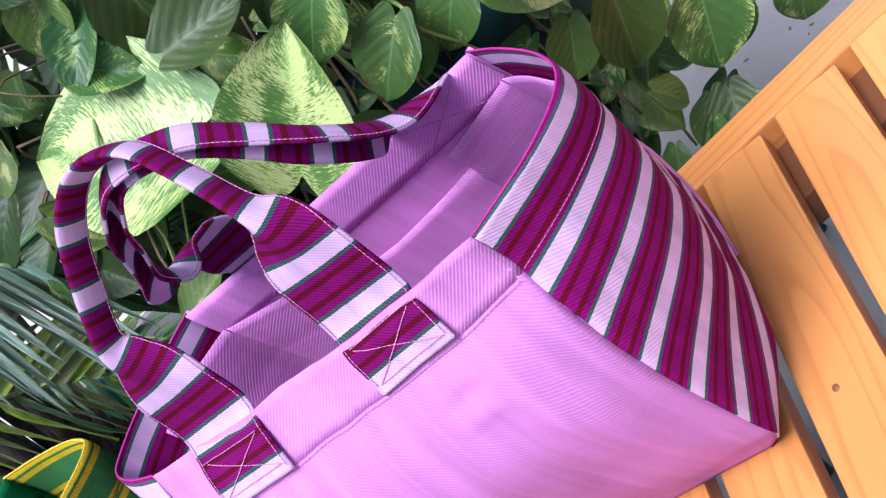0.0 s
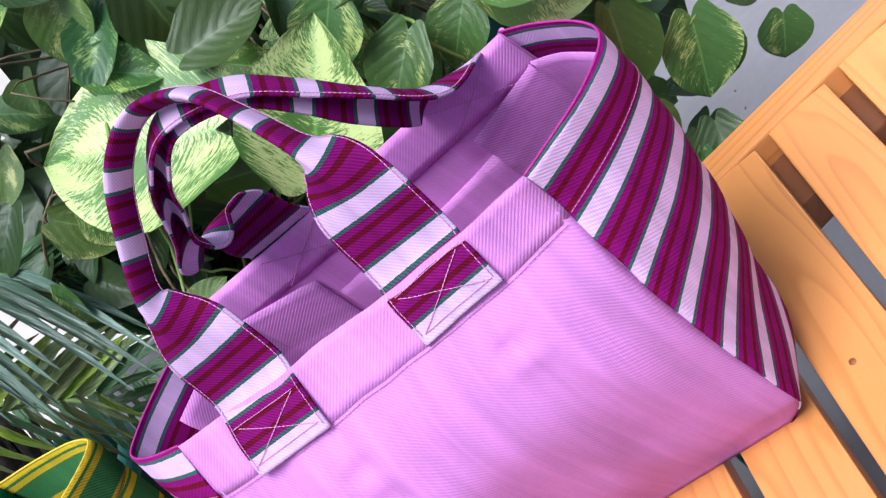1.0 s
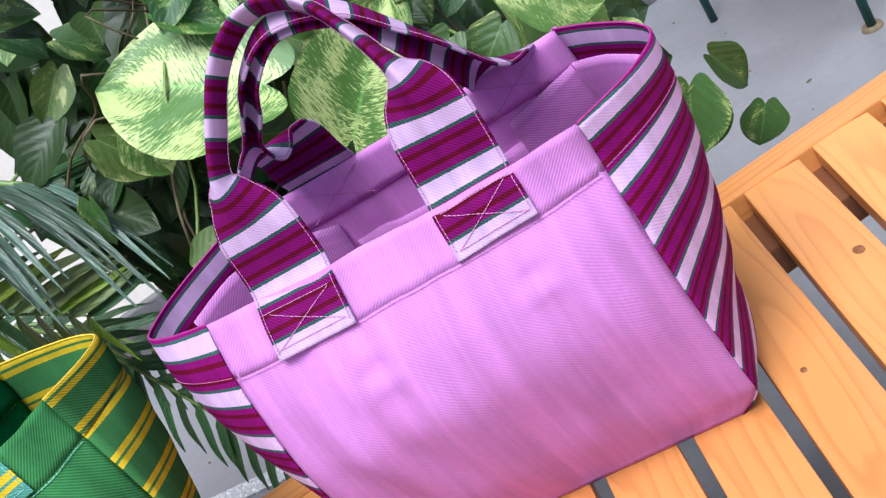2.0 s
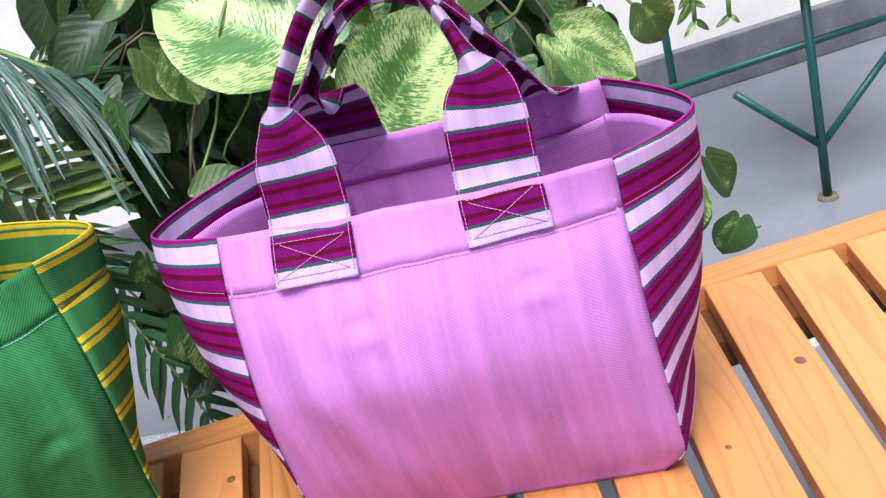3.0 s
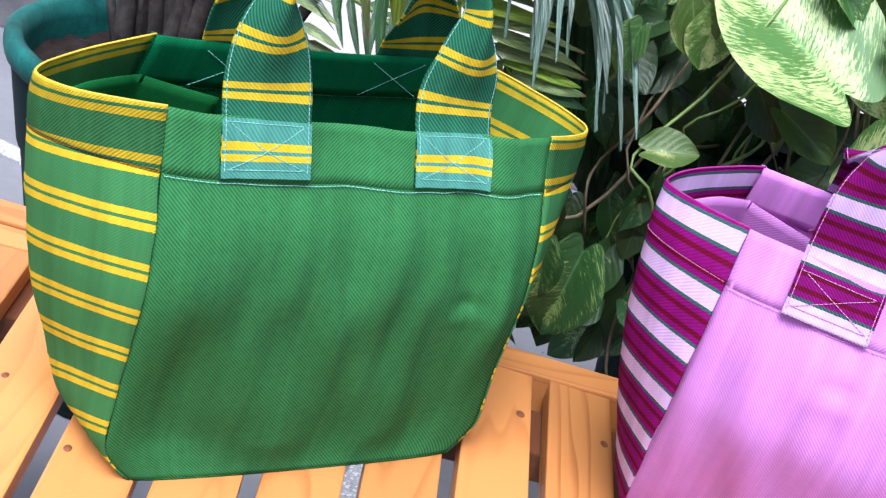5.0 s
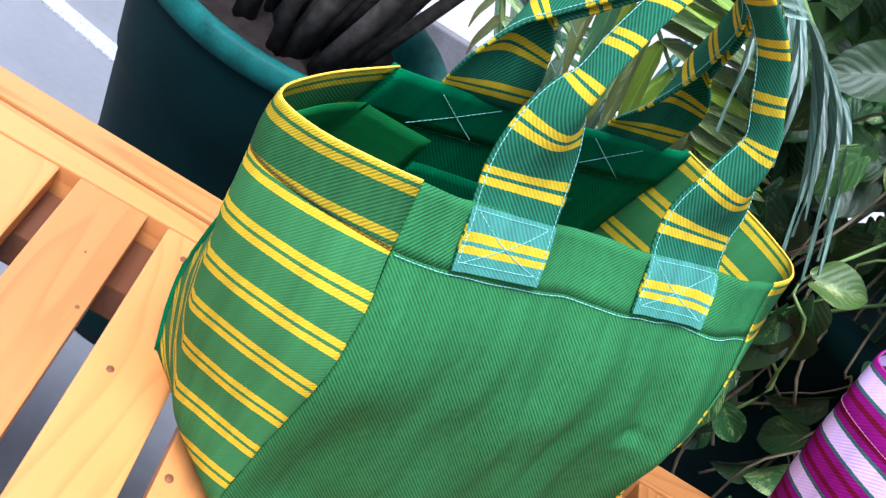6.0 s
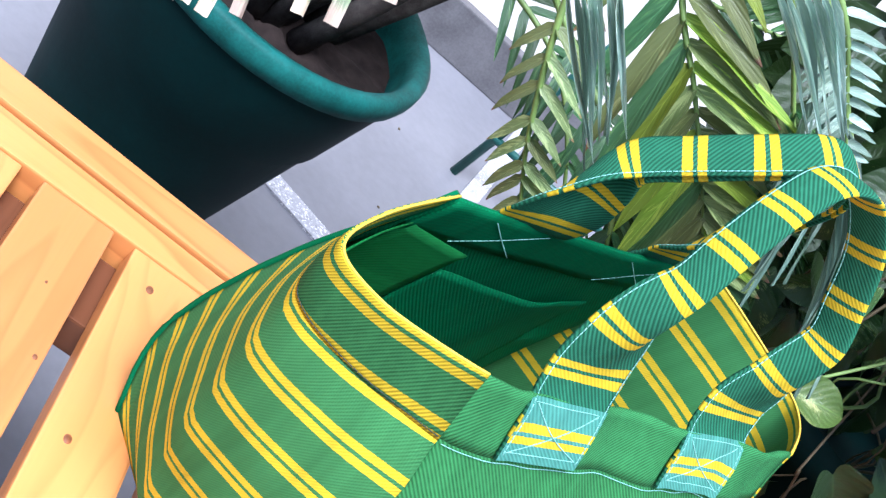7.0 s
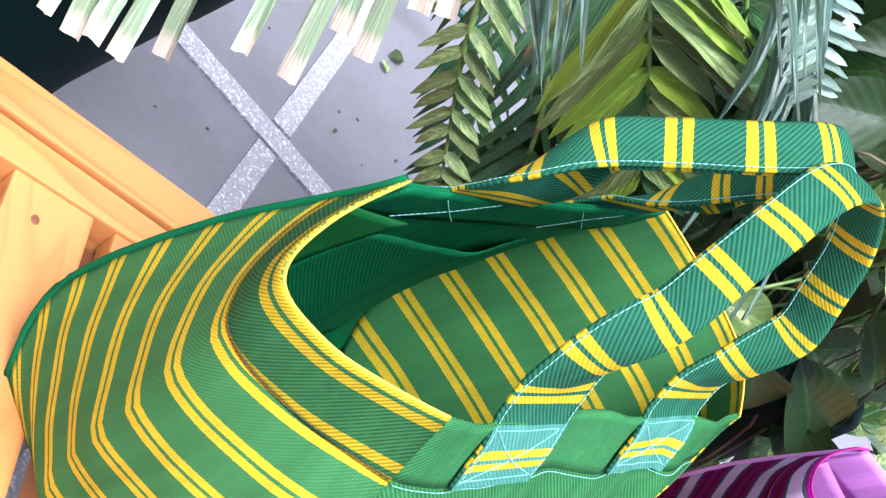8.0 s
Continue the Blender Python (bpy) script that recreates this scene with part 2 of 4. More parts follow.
# olive leaflets, lightened in colour for sun on the fronds
palm_olive = leaf_material("palm_olive_leaflet", (0.18, 0.23, 0.075), (0.30, 0.34, 0.13), 0.58, 3, (0.22, 0.12, 0.06))
# yellow-green stands for leaflets that the sun lights
palm_sunlit = leaf_material("palm_sunlit_leaflet", (0.24, 0.34, 0.035), (0.36, 0.42, 0.06), 0.6, 3)
palm_blue = leaf_material("palm_grey_leaflet", (0.36, 0.52, 0.40), (0.52, 0.64, 0.50), 0.55, 4)
palm_dry = leaf_material("palm_pale_leaflet", (0.34, 0.45, 0.25), (0.58, 0.63, 0.44), 0.56, 4, (0.66, 0.54, 0.40))
stem_green = plain("green_stem", (0.14, 0.22, 0.05), 0.5, 0.25, 60)
stem_brown = plain("brown_vine", (0.12, 0.09, 0.045), 0.7, 0.3, 80)
trunk_grey = plain("palm_trunk", (0.050, 0.044, 0.038), 0.85, 0.45, 70, 0.006)
pot_green = plain("dark_green_plastic", (0.0015, 0.016, 0.015), 0.65, 0.2, 15, 0.0004)
pot_rim = plain("worn_green_plastic_rim", (0.012, 0.085, 0.072), 0.55, 0.35, 30, 0.0004)
soil = plain("potting_soil", (0.018, 0.013, 0.011), 0.95, 0.4, 60, 0.006)
iron = plain("green_painted_iron", (0.008, 0.07, 0.055), 0.45, 0.2, 40, 0.0003)
thread_pink = plain("pink_thread", (0.55, 0.22, 0.42), 0.7, 0.1, 200)
thread_mint = plain("mint_thread", (0.24, 0.54, 0.44), 0.7, 0.1, 200)
thread_green = plain("light_green_thread", (0.20, 0.55, 0.32), 0.7, 0.1, 200)
cement = plain("grey_cement_tile", (0.165, 0.165, 0.175), 0.42, 0.10, 5, 0.0006)
skirting = plain("dark_stone_skirting", (0.12, 0.115, 0.115), 0.6, 0.25, 14, 0.002)
plaster = plain("cream_plaster", (0.72, 0.67, 0.58), 0.85, 0.06, 6, 0.001)


def terrazzo_material():
    m, nt, bsdf = material("terrazzo_strip")
    pos = nt.nodes.new("ShaderNodeTexCoord").outputs["Object"]
    vor = node(nt, "ShaderNodeTexVoronoi", Scale=300)
    nt.links.new(pos, vor.inputs["Vector"])
    sepc = nt.nodes.new("ShaderNodeSeparateColor")
    nt.links.new(vor.outputs["Color"], sepc.inputs[0])
    c = ramp(nt, sepc.outputs[0], [(0.0, (0.32, 0.32, 0.33)), (0.6, (0.42, 0.42, 0.42)), (0.8, (0.62, 0.62, 0.61)), (0.93, (0.25, 0.25, 0.25))], "CONSTANT")
    nt.links.new(c, bsdf.inputs["Base Color"])
    bsdf.inputs["Roughness"].default_value = 0.4
    return m


for m in (pot_green, pot_rim, soil, trunk_grey, shaded_wood):
    m.node_tree.nodes["Principled BSDF"].inputs["Specular IOR Level"].default_value = 0.1
terrazzo = terrazzo_material()


# ---- building helpers ----
def link(name, bm, mat, parent=None, label="", smooth=True):
    me = bpy.data.meshes.new(name)
    bm.to_mesh(me)
    bm.free()
    if smooth:
        me.polygons.foreach_set("use_smooth", [True] * len(me.polygons))
    me.materials.append(mat)
    ob = new(name, me)
    ob.parent = parent
    if label:
        tagged(ob, label)
    return ob


def part(name, bm, mat, parent, label="", smooth=True):
    return link(name, bm, mat, parent, label, smooth)


def thing(name, label, category, m=None, group="", kind=""):
    ob = new(name)
    ob.empty_display_size = 0.05
    if m is not None:
        ob.matrix_world = m
    return tagged(ob, label, category, group, kind)


def grid(fn, nu, nv, uvfn):
    """A sheet from fn(s, t), s and t from 0 to 1, with UVs in metres from uvfn."""
    bm = bmesh.new()
    uv = bm.loops.layers.uv.new("UVMap")
    vs = [[bm.verts.new(fn(i / nu, j / nv)) for i in range(nu + 1)] for j in range(nv + 1)]
    for j in range(nv):
        for i in range(nu):
            f = bm.faces.new((vs[j][i], vs[j][i + 1], vs[j + 1][i + 1], vs[j + 1][i]))
            for lp, (a, b) in zip(f.loops, ((i, j), (i + 1, j), (i + 1, j + 1), (i, j + 1))):
                lp[uv].uv = uvfn(a / nu, b / nv)
    return bm


def thicken(ob, t, offset=-1.0):
    md = ob.modifiers.new("thickness", "SOLIDIFY")
    md.thickness, md.offset = t, offset
    return ob


def tube(points, radius, sides=6, taper=None, bm=None):
    bm = bm or bmesh.new()
    pts = [Vector(p) for p in points]
    rings = []
    for i, p in enumerate(pts):
        d = (pts[min(i + 1, len(pts) - 1)] - pts[max(i - 1, 0)]).normalized()
        side = d.cross(Vector((0, 0, 1)))
        if side.length < 0.05:
            side = d.cross(Vector((0, 1, 0)))
        side.normalize()
        up = side.cross(d)
        r = radius * (taper(i / max(1, len(pts) - 1)) if taper else 1)
        rings.append([bm.verts.new(p + r * (math.cos(a) * side + math.sin(a) * up)) for a in (2 * math.pi * k / sides for k in range(sides))])
    for a, b in zip(rings, rings[1:]):
        for k in range(sides):
            bm.faces.new((a[k], a[(k + 1) % sides], b[(k + 1) % sides], b[k]))
    bm.faces.new(rings[0][::-1])
    bm.faces.new(rings[-1])
    return bm


def spline(points, n):
    """Catmull-Rom through the points (tuples of any length), n samples."""
    p = np.array(points, float)
    p = np.vstack([2 * p[0] - p[1], p, 2 * p[-1] - p[-2]])
    out = []
    for k in range(n):
        x = k / (n - 1) * (len(points) - 1)
        i = min(int(x), len(points) - 2)
        t = x - i
        a, b, c, d = p[i : i + 4]
        out.append(0.5 * (2 * b + (c - a) * t + (2 * a - 5 * b + 4 * c - d) * t**2 + (3 * b - a - 3 * c + d) * t**3))
    return np.array(out)


def box(size, centre, bevel=0.0, bm=None):
    bm = bm or bmesh.new()
    made = bmesh.ops.create_cube(bm, size=1.0)["verts"]
    bmesh.ops.scale(bm, vec=size, verts=made)
    bmesh.ops.translate(bm, vec=centre, verts=made)
    if bevel:
        edges = list({e for v in made for e in v.link_edges})
        bmesh.ops.bevel(bm, geom=edges, offset=bevel, segments=2, affect="EDGES", profile=0.6)
    return bm


def lathe(profile, sides=48):
    bm = bmesh.new()
    rings = [[bm.verts.new((r * math.cos(2 * math.pi * k / sides), r * math.sin(2 * math.pi * k / sides), z)) for k in range(sides)] for r, z in profile]
    for a, b in zip(rings, rings[1:]):
        for k in range(sides):
            bm.faces.new((a[k], a[(k + 1) % sides], b[(k + 1) % sides], b[k]))
    return bm


def prism(corners, z0, z1, bevel=0.0):
    bm = bmesh.new()
    lo, hi = [bm.verts.new((x, y, z0)) for x, y in corners], [bm.verts.new((x, y, z1)) for x, y in corners]
    bm.faces.new(lo[::-1])
    bm.faces.new(hi)
    n = len(corners)
    for k in range(n):
        bm.faces.new((lo[k], lo[(k + 1) % n], hi[(k + 1) % n], hi[k]))
    if bevel:
        bmesh.ops.bevel(bm, geom=list(bm.edges), offset=bevel, segments=2, affect="EDGES", profile=0.6)
    return bm


# ---- ground and wall ----
bm = prism([(-30, -30), (30, -30), (30, 30), (-30, 30)], -0.1, 0.0)
tagged(link("ground", bm, cement, smooth=False), "smooth grey cement floor with scattered stains", "floor", kind="structure")
cross = Vector((0.027, 0.744, 0))
d1, d2 = Vector((0.94, -0.33, 0)), Vector((0.295, 0.955, 0))
for k, (d, wd) in enumerate(((d1, 0.044), (d2, 0.036))):
    n = Vector((-d.y, d.x, 0)) * wd / 2
    for s, (a, b) in enumerate(((-6.0, -0.03), (0.03, 6.0)) if k else ((-6.0, 6.0),)):
        q = [cross + d * a - n, cross + d * b - n, cross + d * b + n, cross + d * a + n]
        strip = link("terrazzo_strip", prism([(p.x, p.y) for p in q], -0.02, 0.004), terrazzo, smooth=False)
        tagged(strip, "speckled white terrazzo strip set into the grey floor", "floor strip", kind="structure")
bm = box((12, 0.2, 2.6), (0, 1.72, 1.3))
tagged(link("wall_back", bm, plaster, smooth=False), "cream plastered garden wall with sun patches", "wall", kind="structure")
bm = box((12, 0.03, 0.12), (0, 1.605, 0.06), 0.004)
tagged(link("baseboard", bm, skirting, smooth=False), "dark stone skirting along the wall", "skirting", kind="structure")

# ---- bench ----
TOP, PITCH, HALF_GAP, SLAT = 0.43, 0.075, 0.0083, 0.022
bench = thing("bench", "low varnished pine bench with slatted top", "bench", pose(0, 0, 0))


def rail_edge(x):
    return 0.053 - 0.044 * x


def rail_seam(x):
    return rail_edge(x) - 0.0385


XL, XM, XR = -1.05, -0.22, 1.2
END_FAN = 0.21  # how far the skew end leans from square
outer = [(XL, rail_seam(XL) + 0.002), (XR, rail_seam(XR) + 0.002), (XR, rail_edge(XR)), (XL, rail_edge(XL))]
part("rail", prism(outer, TOP - 0.05, TOP + 0.002, 0.0022), pine_long, bench, smooth=False)
inner = [(XL, 0.0015), (XM, 0.0015), (XM, rail_seam(XM) - 0.0025), (XL, rail_seam(XL) - 0.0025)]
part("rail", prism(inner, TOP - 0.05, TOP + 0.0005, 0.0018), pine_long, bench, smooth=False)
part("rail", box((XR - XL - 0.12, 0.06, 0.05), ((XL + XR - 0.12) / 2, -0.532, TOP - 0.025), 0.002), pine_long, bench, smooth=False)
# battens wear the darkened pine, so their shade is in the colour
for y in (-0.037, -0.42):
    part("batten", box((XR - XL - 0.06 + END_FAN * y, 0.066, 0.03), ((XL + XR - 0.02 + END_FAN * y) / 2, y, TOP - SLAT - 0.016), 0.002), shaded_wood, bench, smooth=False)
for end, skew in ((XL + 0.05, 0.0), (XR - 0.06, END_FAN)):
    for y in (-0.01, -0.5):
        x = end + skew * y
        part("leg", box((0.05, 0.05, TOP - 0.052), (x, y, (TOP - 0.052) / 2), 0.003), pine, bench, smooth=False)
    # unseen end boards, added to keep light off the floor below
    apron = part("apron", box((0.022, 0.44, 0.10), (0, 0, 0), 0.002), pine, bench, smooth=False)
    apron.location, apron.rotation_euler = (end - 0.255 * skew, -0.255, TOP - 0.075), (0, 0, -math.atan(skew))
# unseen front board, added to block light from reaching beneath the slats
part("apron", box((XR - XL - 0.22, 0.022, 0.13), ((XL + XR - 0.12) / 2, -0.528, TOP - 0.117), 0.002), pine_long, bench, smooth=False)
slat_mesh = None
rng = random.Random(4)
for k in range(-14, 16):
    x = (k + 0.5) * PITCH
    if slat_mesh is None:
        first = part("slat", box((PITCH - 2 * HALF_GAP, 0.5, SLAT), (0, -0.25, -SLAT / 2), 0.0022), pine, bench, smooth=False)
        slat_mesh = first.data
        ob = first
    else:
        ob = new("slat", slat_mesh)
        ob.parent = bench
    # the slats fan out a little along the bench
    fan = min(END_FAN, max(0.0, 0.08 + 0.22 * x))
    ob.location = (x + rng.uniform(-0.0006, 0.0006), (0 if x < XM else rail_seam(x)) + 0.02 * fan, TOP + rng.uniform(-0.0006, 0.0003))
    ob.rotation_euler = (0, 0, -math.atan(fan))


def knot(x, y, r):
    bm = lathe([(0.0001, 0.0009), (r * 0.55, 0.0009), (r, 0.0)], 14)
    ob = part("knot", bm, knot_wood, bench)
    ob.location, ob.scale = (x, y, TOP), (1.0, 1.35, 1)


knot(0.4685, -0.171, 0.0048)
knot(0.364, -0.2487, 0.0028)
knot(-0.0232, -0.052, 0.004)
knot(0.0521, -0.0645, 0.0035)
knot(-0.4246, -0.177, 0.003)
knot(-0.419, -0.0284, 0.0032)
knot(-0.4645, -0.138, 0.002)
knot(-0.36, -0.24, 0.003)
knot(-0.4815, -0.08, 0.0012)


# ---- bags ----
WIDTH, HIGH = 0.28, 0.272


DENSE = np.linspace(-0.06, 0.34, 401)


def smooth(table, width=0.012):
    """A curve through the table's steps, rounded over some width."""
    xs, ys = zip(*table)
    raw = np.interp(DENSE, xs, ys)
    step = int(round(width / 0.001 * 3))
    k = np.exp(-0.5 * (np.arange(-step, step + 1) * 0.001 / width) ** 2)
    return np.convolve(np.pad(raw, step, mode="edge"), k / k.sum(), "valid")


def lerp_table(curve, z):
    return float(np.interp(z, DENSE, curve))


FRONT_Y = smooth([(0.0, 0.022), (0.02, 0.006), (0.06, -0.016), (0.11, -0.033), (0.155, -0.043), (0.207, -0.034), (0.24, -0.015), (0.272, 0.0)])
FLARE = smooth([(0.0, 0.018), (0.018, 0.040), (0.055, 0.052), (0.103, 0.046), (0.177, 0.030), (0.24, 0.010), (0.272, 0.0)])
WING = smooth([(0.0, 0.0), (0.01, 0.006), (0.03, 0.016), (0.075, 0.030), (0.13, 0.048), (0.19, 0.062), (0.256, 0.073), (0.272, 0.073)], 0.006)


def make_bag(name, label, origin, angle, front_mat, inside_mat, stripe_mat, strap_mat, stitch_mat, seam_mat, deep, seed, phase, strap_phase, front_path, back_path, back_patches):
    bag = thing(name, label, "tote bag", Matrix.Translation(origin) @ Matrix.Rotation(angle, 4, "Z"), "tote bags on the bench")
    ns = Vector((seed * 3.1, seed * 1.7, seed))
    dl, dr, xl, xr = deep["left"], deep["right"], deep["back_x_left"], deep["back_x_right"]

    def wrinkle(x, z, amp):
        p = Vector((x * 20 + 0.6 * noise.noise(Vector((x * 7, z * 9, 5)) + ns), z * 4.0, 0)) + ns
        folds = noise.noise(p) * 0.6 + noise.noise(Vector((x * 42 + z * 9, z * 8, 3)) + ns) * 0.22 + noise.noise(Vector((x * 9, z * 14, 7)) + ns) * 0.1
        edge = min(1, x / 0.03, (WIDTH - x) / 0.03) * min(1, z / 0.03) * (1 - 0.6 * min(1, max(0, (z - 0.17) / 0.065)))
        pits = sum(math.exp(-(((x - a) / 0.010) ** 2 + ((z - b) / 0.005) ** 2)) - 0.6 * math.exp(-(((x - a) / 0.013) ** 2 + ((z - b + 0.012) / 0.007) ** 2)) for a, b in deep["dents"])
        amp *= 0.5 + 0.5 * min(1.0, z / 0.14)
        return amp * folds * max(0.0, edge) + 0.0034 * pits

    def front(s, t, out=0.0):
        x, z = s * WIDTH, t * HIGH
        belly = math.sin(math.pi * s) ** 0.5
        y = lerp_table(FRONT_Y, z) + deep["toe"] * max(0.0, 1 - z / 0.12) ** 2
        y = min(y, 0.0) * (deep["edge"] + (1 - deep["edge"]) * belly) + max(y, 0.0) + wrinkle(x, z, deep["wrinkle"])
        y -= deep["twist"] * (0.5 - s) * min(1.0, (HIGH - z) / 0.03, z / 0.15)
        sag = deep["sag"] * math.sin(math.pi * s) * t**6
        # the sides bow outwards and the lower corners are rounded
        cut = max(0.0, 1 - z / 0.035) ** 2 * deep["round"] - deep["bow"] * math.sin(math.pi * t**0.85) - (deep["foot_right"] if s > 0.5 else deep["foot_left"]) * (1 - t) ** 2
        x = x - (2 * s - 1) * cut * (0.35 + 0.65 * abs(2 * s - 1) ** 4)
        return Vector((x, y - out, z - sag))

    def back(s, t, out=0.0):
        x = xl * t + s * (WIDTH + (xr - xl) * t)
        z = t * (HIGH + 0.002)
        y = dl + (dr - dl) * s + lerp_table(FLARE, z) * (0.2 + 0.8 * abs(2 * s - 1) ** 2) + 0.012 * math.sin(math.pi * s) * math.sin(math.pi * t) + wrinkle(s * WIDTH, z, 0.006)
        x += (2 * s - 1) * 0.008 * math.sin(math.pi * t)
        return Vector((x, y - out, z - deep["sag"] * 0.8 * math.sin(math.pi * s) * t**6))

    flat = lambda s, t: (s * WIDTH, t * HIGH)
    fp = part("front_panel", grid(front, 64, 60, flat), front_mat, bag)
    thicken(fp, 0.0016, -1)
    hem_t = 1 - 0.037 / HIGH
    hem = part("hem", grid(lambda s, t: front(s, hem_t + (1.002 - hem_t) * t, 0.0002 + 0.0006 * t), 48, 6, lambda s, t: (s * WIDTH, 0.5 - t * 0.037)), front_mat, bag)
    thicken(hem, 0.0006, -1)
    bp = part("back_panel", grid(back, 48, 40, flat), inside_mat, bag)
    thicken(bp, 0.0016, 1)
    bh = part("back_hem", grid(lambda s, t: back(s, hem_t + (1.003 - hem_t) * t, 0.0022), 40, 5, lambda s, t: (s * WIDTH, 0.5 - t * 0.037)), inside_mat, bag)
    thicken(bh, 0.0014, 1)
    # an inner pocket that sags a little from the back panel
    def pocket_at(s, t):
        return back(0.25 + 0.53 * s, 0.20 + 0.555 * t, 0.003 + 0.008 * t * math.sin(math.pi * s) ** 2)

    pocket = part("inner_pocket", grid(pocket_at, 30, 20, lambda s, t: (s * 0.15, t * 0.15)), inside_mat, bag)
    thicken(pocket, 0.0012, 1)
    part("stitching", stitch_line([pocket_at(k / 40, 0.96) + Vector((0, -0.0008, 0)) for k in range(41)], 0.0003, 0.0035), stitch_mat, pocket)

    def base(s, t):
        a, b = front(s, 0.0), back(s, 0.0)
        p = a.lerp(b, t)
        return Vector((p.x, p.y, 0.0012 + 0.004 * math.sin(math.pi * s) * math.sin(math.pi * t)))

    part("base_panel", grid(base, 16, 10, lambda s, t: (s * WIDTH, t * 0.12)), front_mat, bag)

    def gusset(left):
        wing, fold_low, fold_high, dip, slip, tight, rear_scale = deep["gussets"][0 if left else 1]

        def crease(t):
            """Where the fold runs: nearer the front low down."""
            return fold_low + (fold_high - fold_low) * t

        def shape(s, t):
            a, b = (front(0.0, t), back(0.0, t)) if left else (front(1.0, t), back(1.0, t))
            p = a.lerp(b, s)
            w = lerp_table(WING, t * HIGH) * wing
            if not left:
                w += deep["heel"] * min(1.0, t * HIGH / 0.008) ** 0.5 * max(0.0, 1 - t * HIGH / 0.07)
            power = 1.3 + 0.4 * t * t
            fold = crease(t)
            bow = 1 - abs((s - fold) / (fold if s < fold else 1 - fold)) ** power
            p.x += (-w if left else w) * bow
            p.z -= dip * bow * t**4
            p.x += 0.0015 * noise.noise(Vector((s * 6, t * 9, seed + left * 5)))
            return p

        def cloth_uv(s, t):
            d = (1 - t) * HIGH
            fold = crease(t)
            bow = 1 - abs((s - fold) / (fold if s < fold else 1 - fold))
            edge_d = d * 1.025 + slip if s < fold else d * rear_scale
            return (s * 0.19, phase - edge_d * (1 - bow) - d * tight * bow)

        g = part("gusset", grid(shape, 28, 54, cloth_uv) if not left else grid(lambda s, t: shape(1 - s, t), 28, 54, lambda s, t: cloth_uv(1 - s, t)), stripe_mat, bag)
        thicken(g, 0.0014, 1)
        if deep["hem"]:
            def away(s, t, d):
                u, v = shape(min(s + 0.01, 1), t) - shape(max(s - 0.01, 0), t), shape(s, min(t + 0.01, 1)) - shape(s, max(t - 0.01, 0))
                n = u.cross(v).normalized()
                return shape(s, t) + (n if (n.x < 0) == left else -n) * d

            lo = 1 - 0.0378 / HIGH
            order = (lambda s: 1 - s) if left else (lambda s: s)
            h = part("gusset_hem", grid(lambda s, t: away(order(s), lo + (1 - lo) * t, 0.0010), 28, 10, lambda s, t: cloth_uv(order(s), lo + (1 - lo) * t)), deep["hem"], g)
            thicken(h, 0.0005, 1)
        if deep["flaps"][0 if left else 1]:
            # a facing that runs from the back panel round the corner on to the gusset
            def facing(a, b):
                top = 0.835 + 0.075 * min(1.0, a * 1.4)
                t = 0.12 + (top - 0.12) * b
                if a < 0.5:
                    k = 0.235 * (1 - a / 0.5)
                    return back(k if left else 1 - k, t, 0.0046)
                return shape(1 - 0.42 * (a - 0.5) / 0.5, t) + Vector((0.0040 if left else -0.0040, -0.003, 0))

            flap = part("inner_flap", grid(facing, 20, 24, lambda a, b: (0.3 - b * 0.2, a * 0.12)), deep["flap"], bag)
            thicken(flap, 0.0008, 1)
        bound = [shape(k / 40, 1.0) + Vector((0, 0, 0.0006)) for k in range(41)]
        part("rim_binding", tube(bound, 0.0008, 6), seam_mat["rim"], g)
        row = []
        for k in range(41):
            p = shape(k / 40, 1 - 0.036 / HIGH)
            row.append(p + Vector((-0.0018 if left else 0.0018, -0.0006, 0.0003)))
        part("stitching", stitch_line(row, 0.00036, 0.0032), seam_mat["gusset"], g)
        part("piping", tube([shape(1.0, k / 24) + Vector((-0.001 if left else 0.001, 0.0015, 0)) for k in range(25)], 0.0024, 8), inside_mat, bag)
        return g

    gusset(True)
    gusset(False)
    # line of stitches under the hem
    part("stitching", stitch_line([front(0.005 + 0.99 * k / 80, hem_t - 0.004, 0.0012) for k in range(81)], 0.0003, 0.0035), stitch_mat, bag)
    part("stitching", stitch_line([back(0.01 + 0.98 * k / 60, hem_t - 0.004, 0.0024) for k in range(61)], 0.0003, 0.0035), stitch_mat, bag)

    for cx in back_patches:
        s0, s1, t0, t1 = (cx - 0.027 - xl) / WIDTH, (cx + 0.027 - xl) / WIDTH, 0.868, 0.985
        lines = ((s0, t0, s1, t1), (s1, t0, s0, t1))
        for a, b, c, d in lines:
            part("stitching", stitch_line([back(a + (c - a) * k / 12, b + (d - b) * k / 12, 0.0042) for k in range(13)], 0.0003, 0.0035), stitch_mat, bag)

    def handle(path, is_front):
        n = 170
        # the ends lie flat on the panel
        rows = []
        for x, y, z, fold in path:
            if z < 27.2:
                q = front(x / 100 / WIDTH, z / 100 / HIGH) if is_front else back((x / 100 - xl) / WIDTH, z / 100 / HIGH)
                y = (q.y - 0.0034) * 100 if is_front else (q.y + 0.0045) * 100
            rows.append((x, y, z, fold))
        pts = spline(rows, n)
        pos = [Vector(p[:3]) / 100 for p in pts]
        dist = [0.0]
        for a, b in zip(pos, pos[1:]):
            dist.append(dist[-1] + (b - a).length)
        # whole repeats, so that both ends show the same stripes
        repeats, repeat, end = deep["strap"]
        full = repeats * repeat + 2 * end
        dist = [d * full / dist[-1] for d in dist]
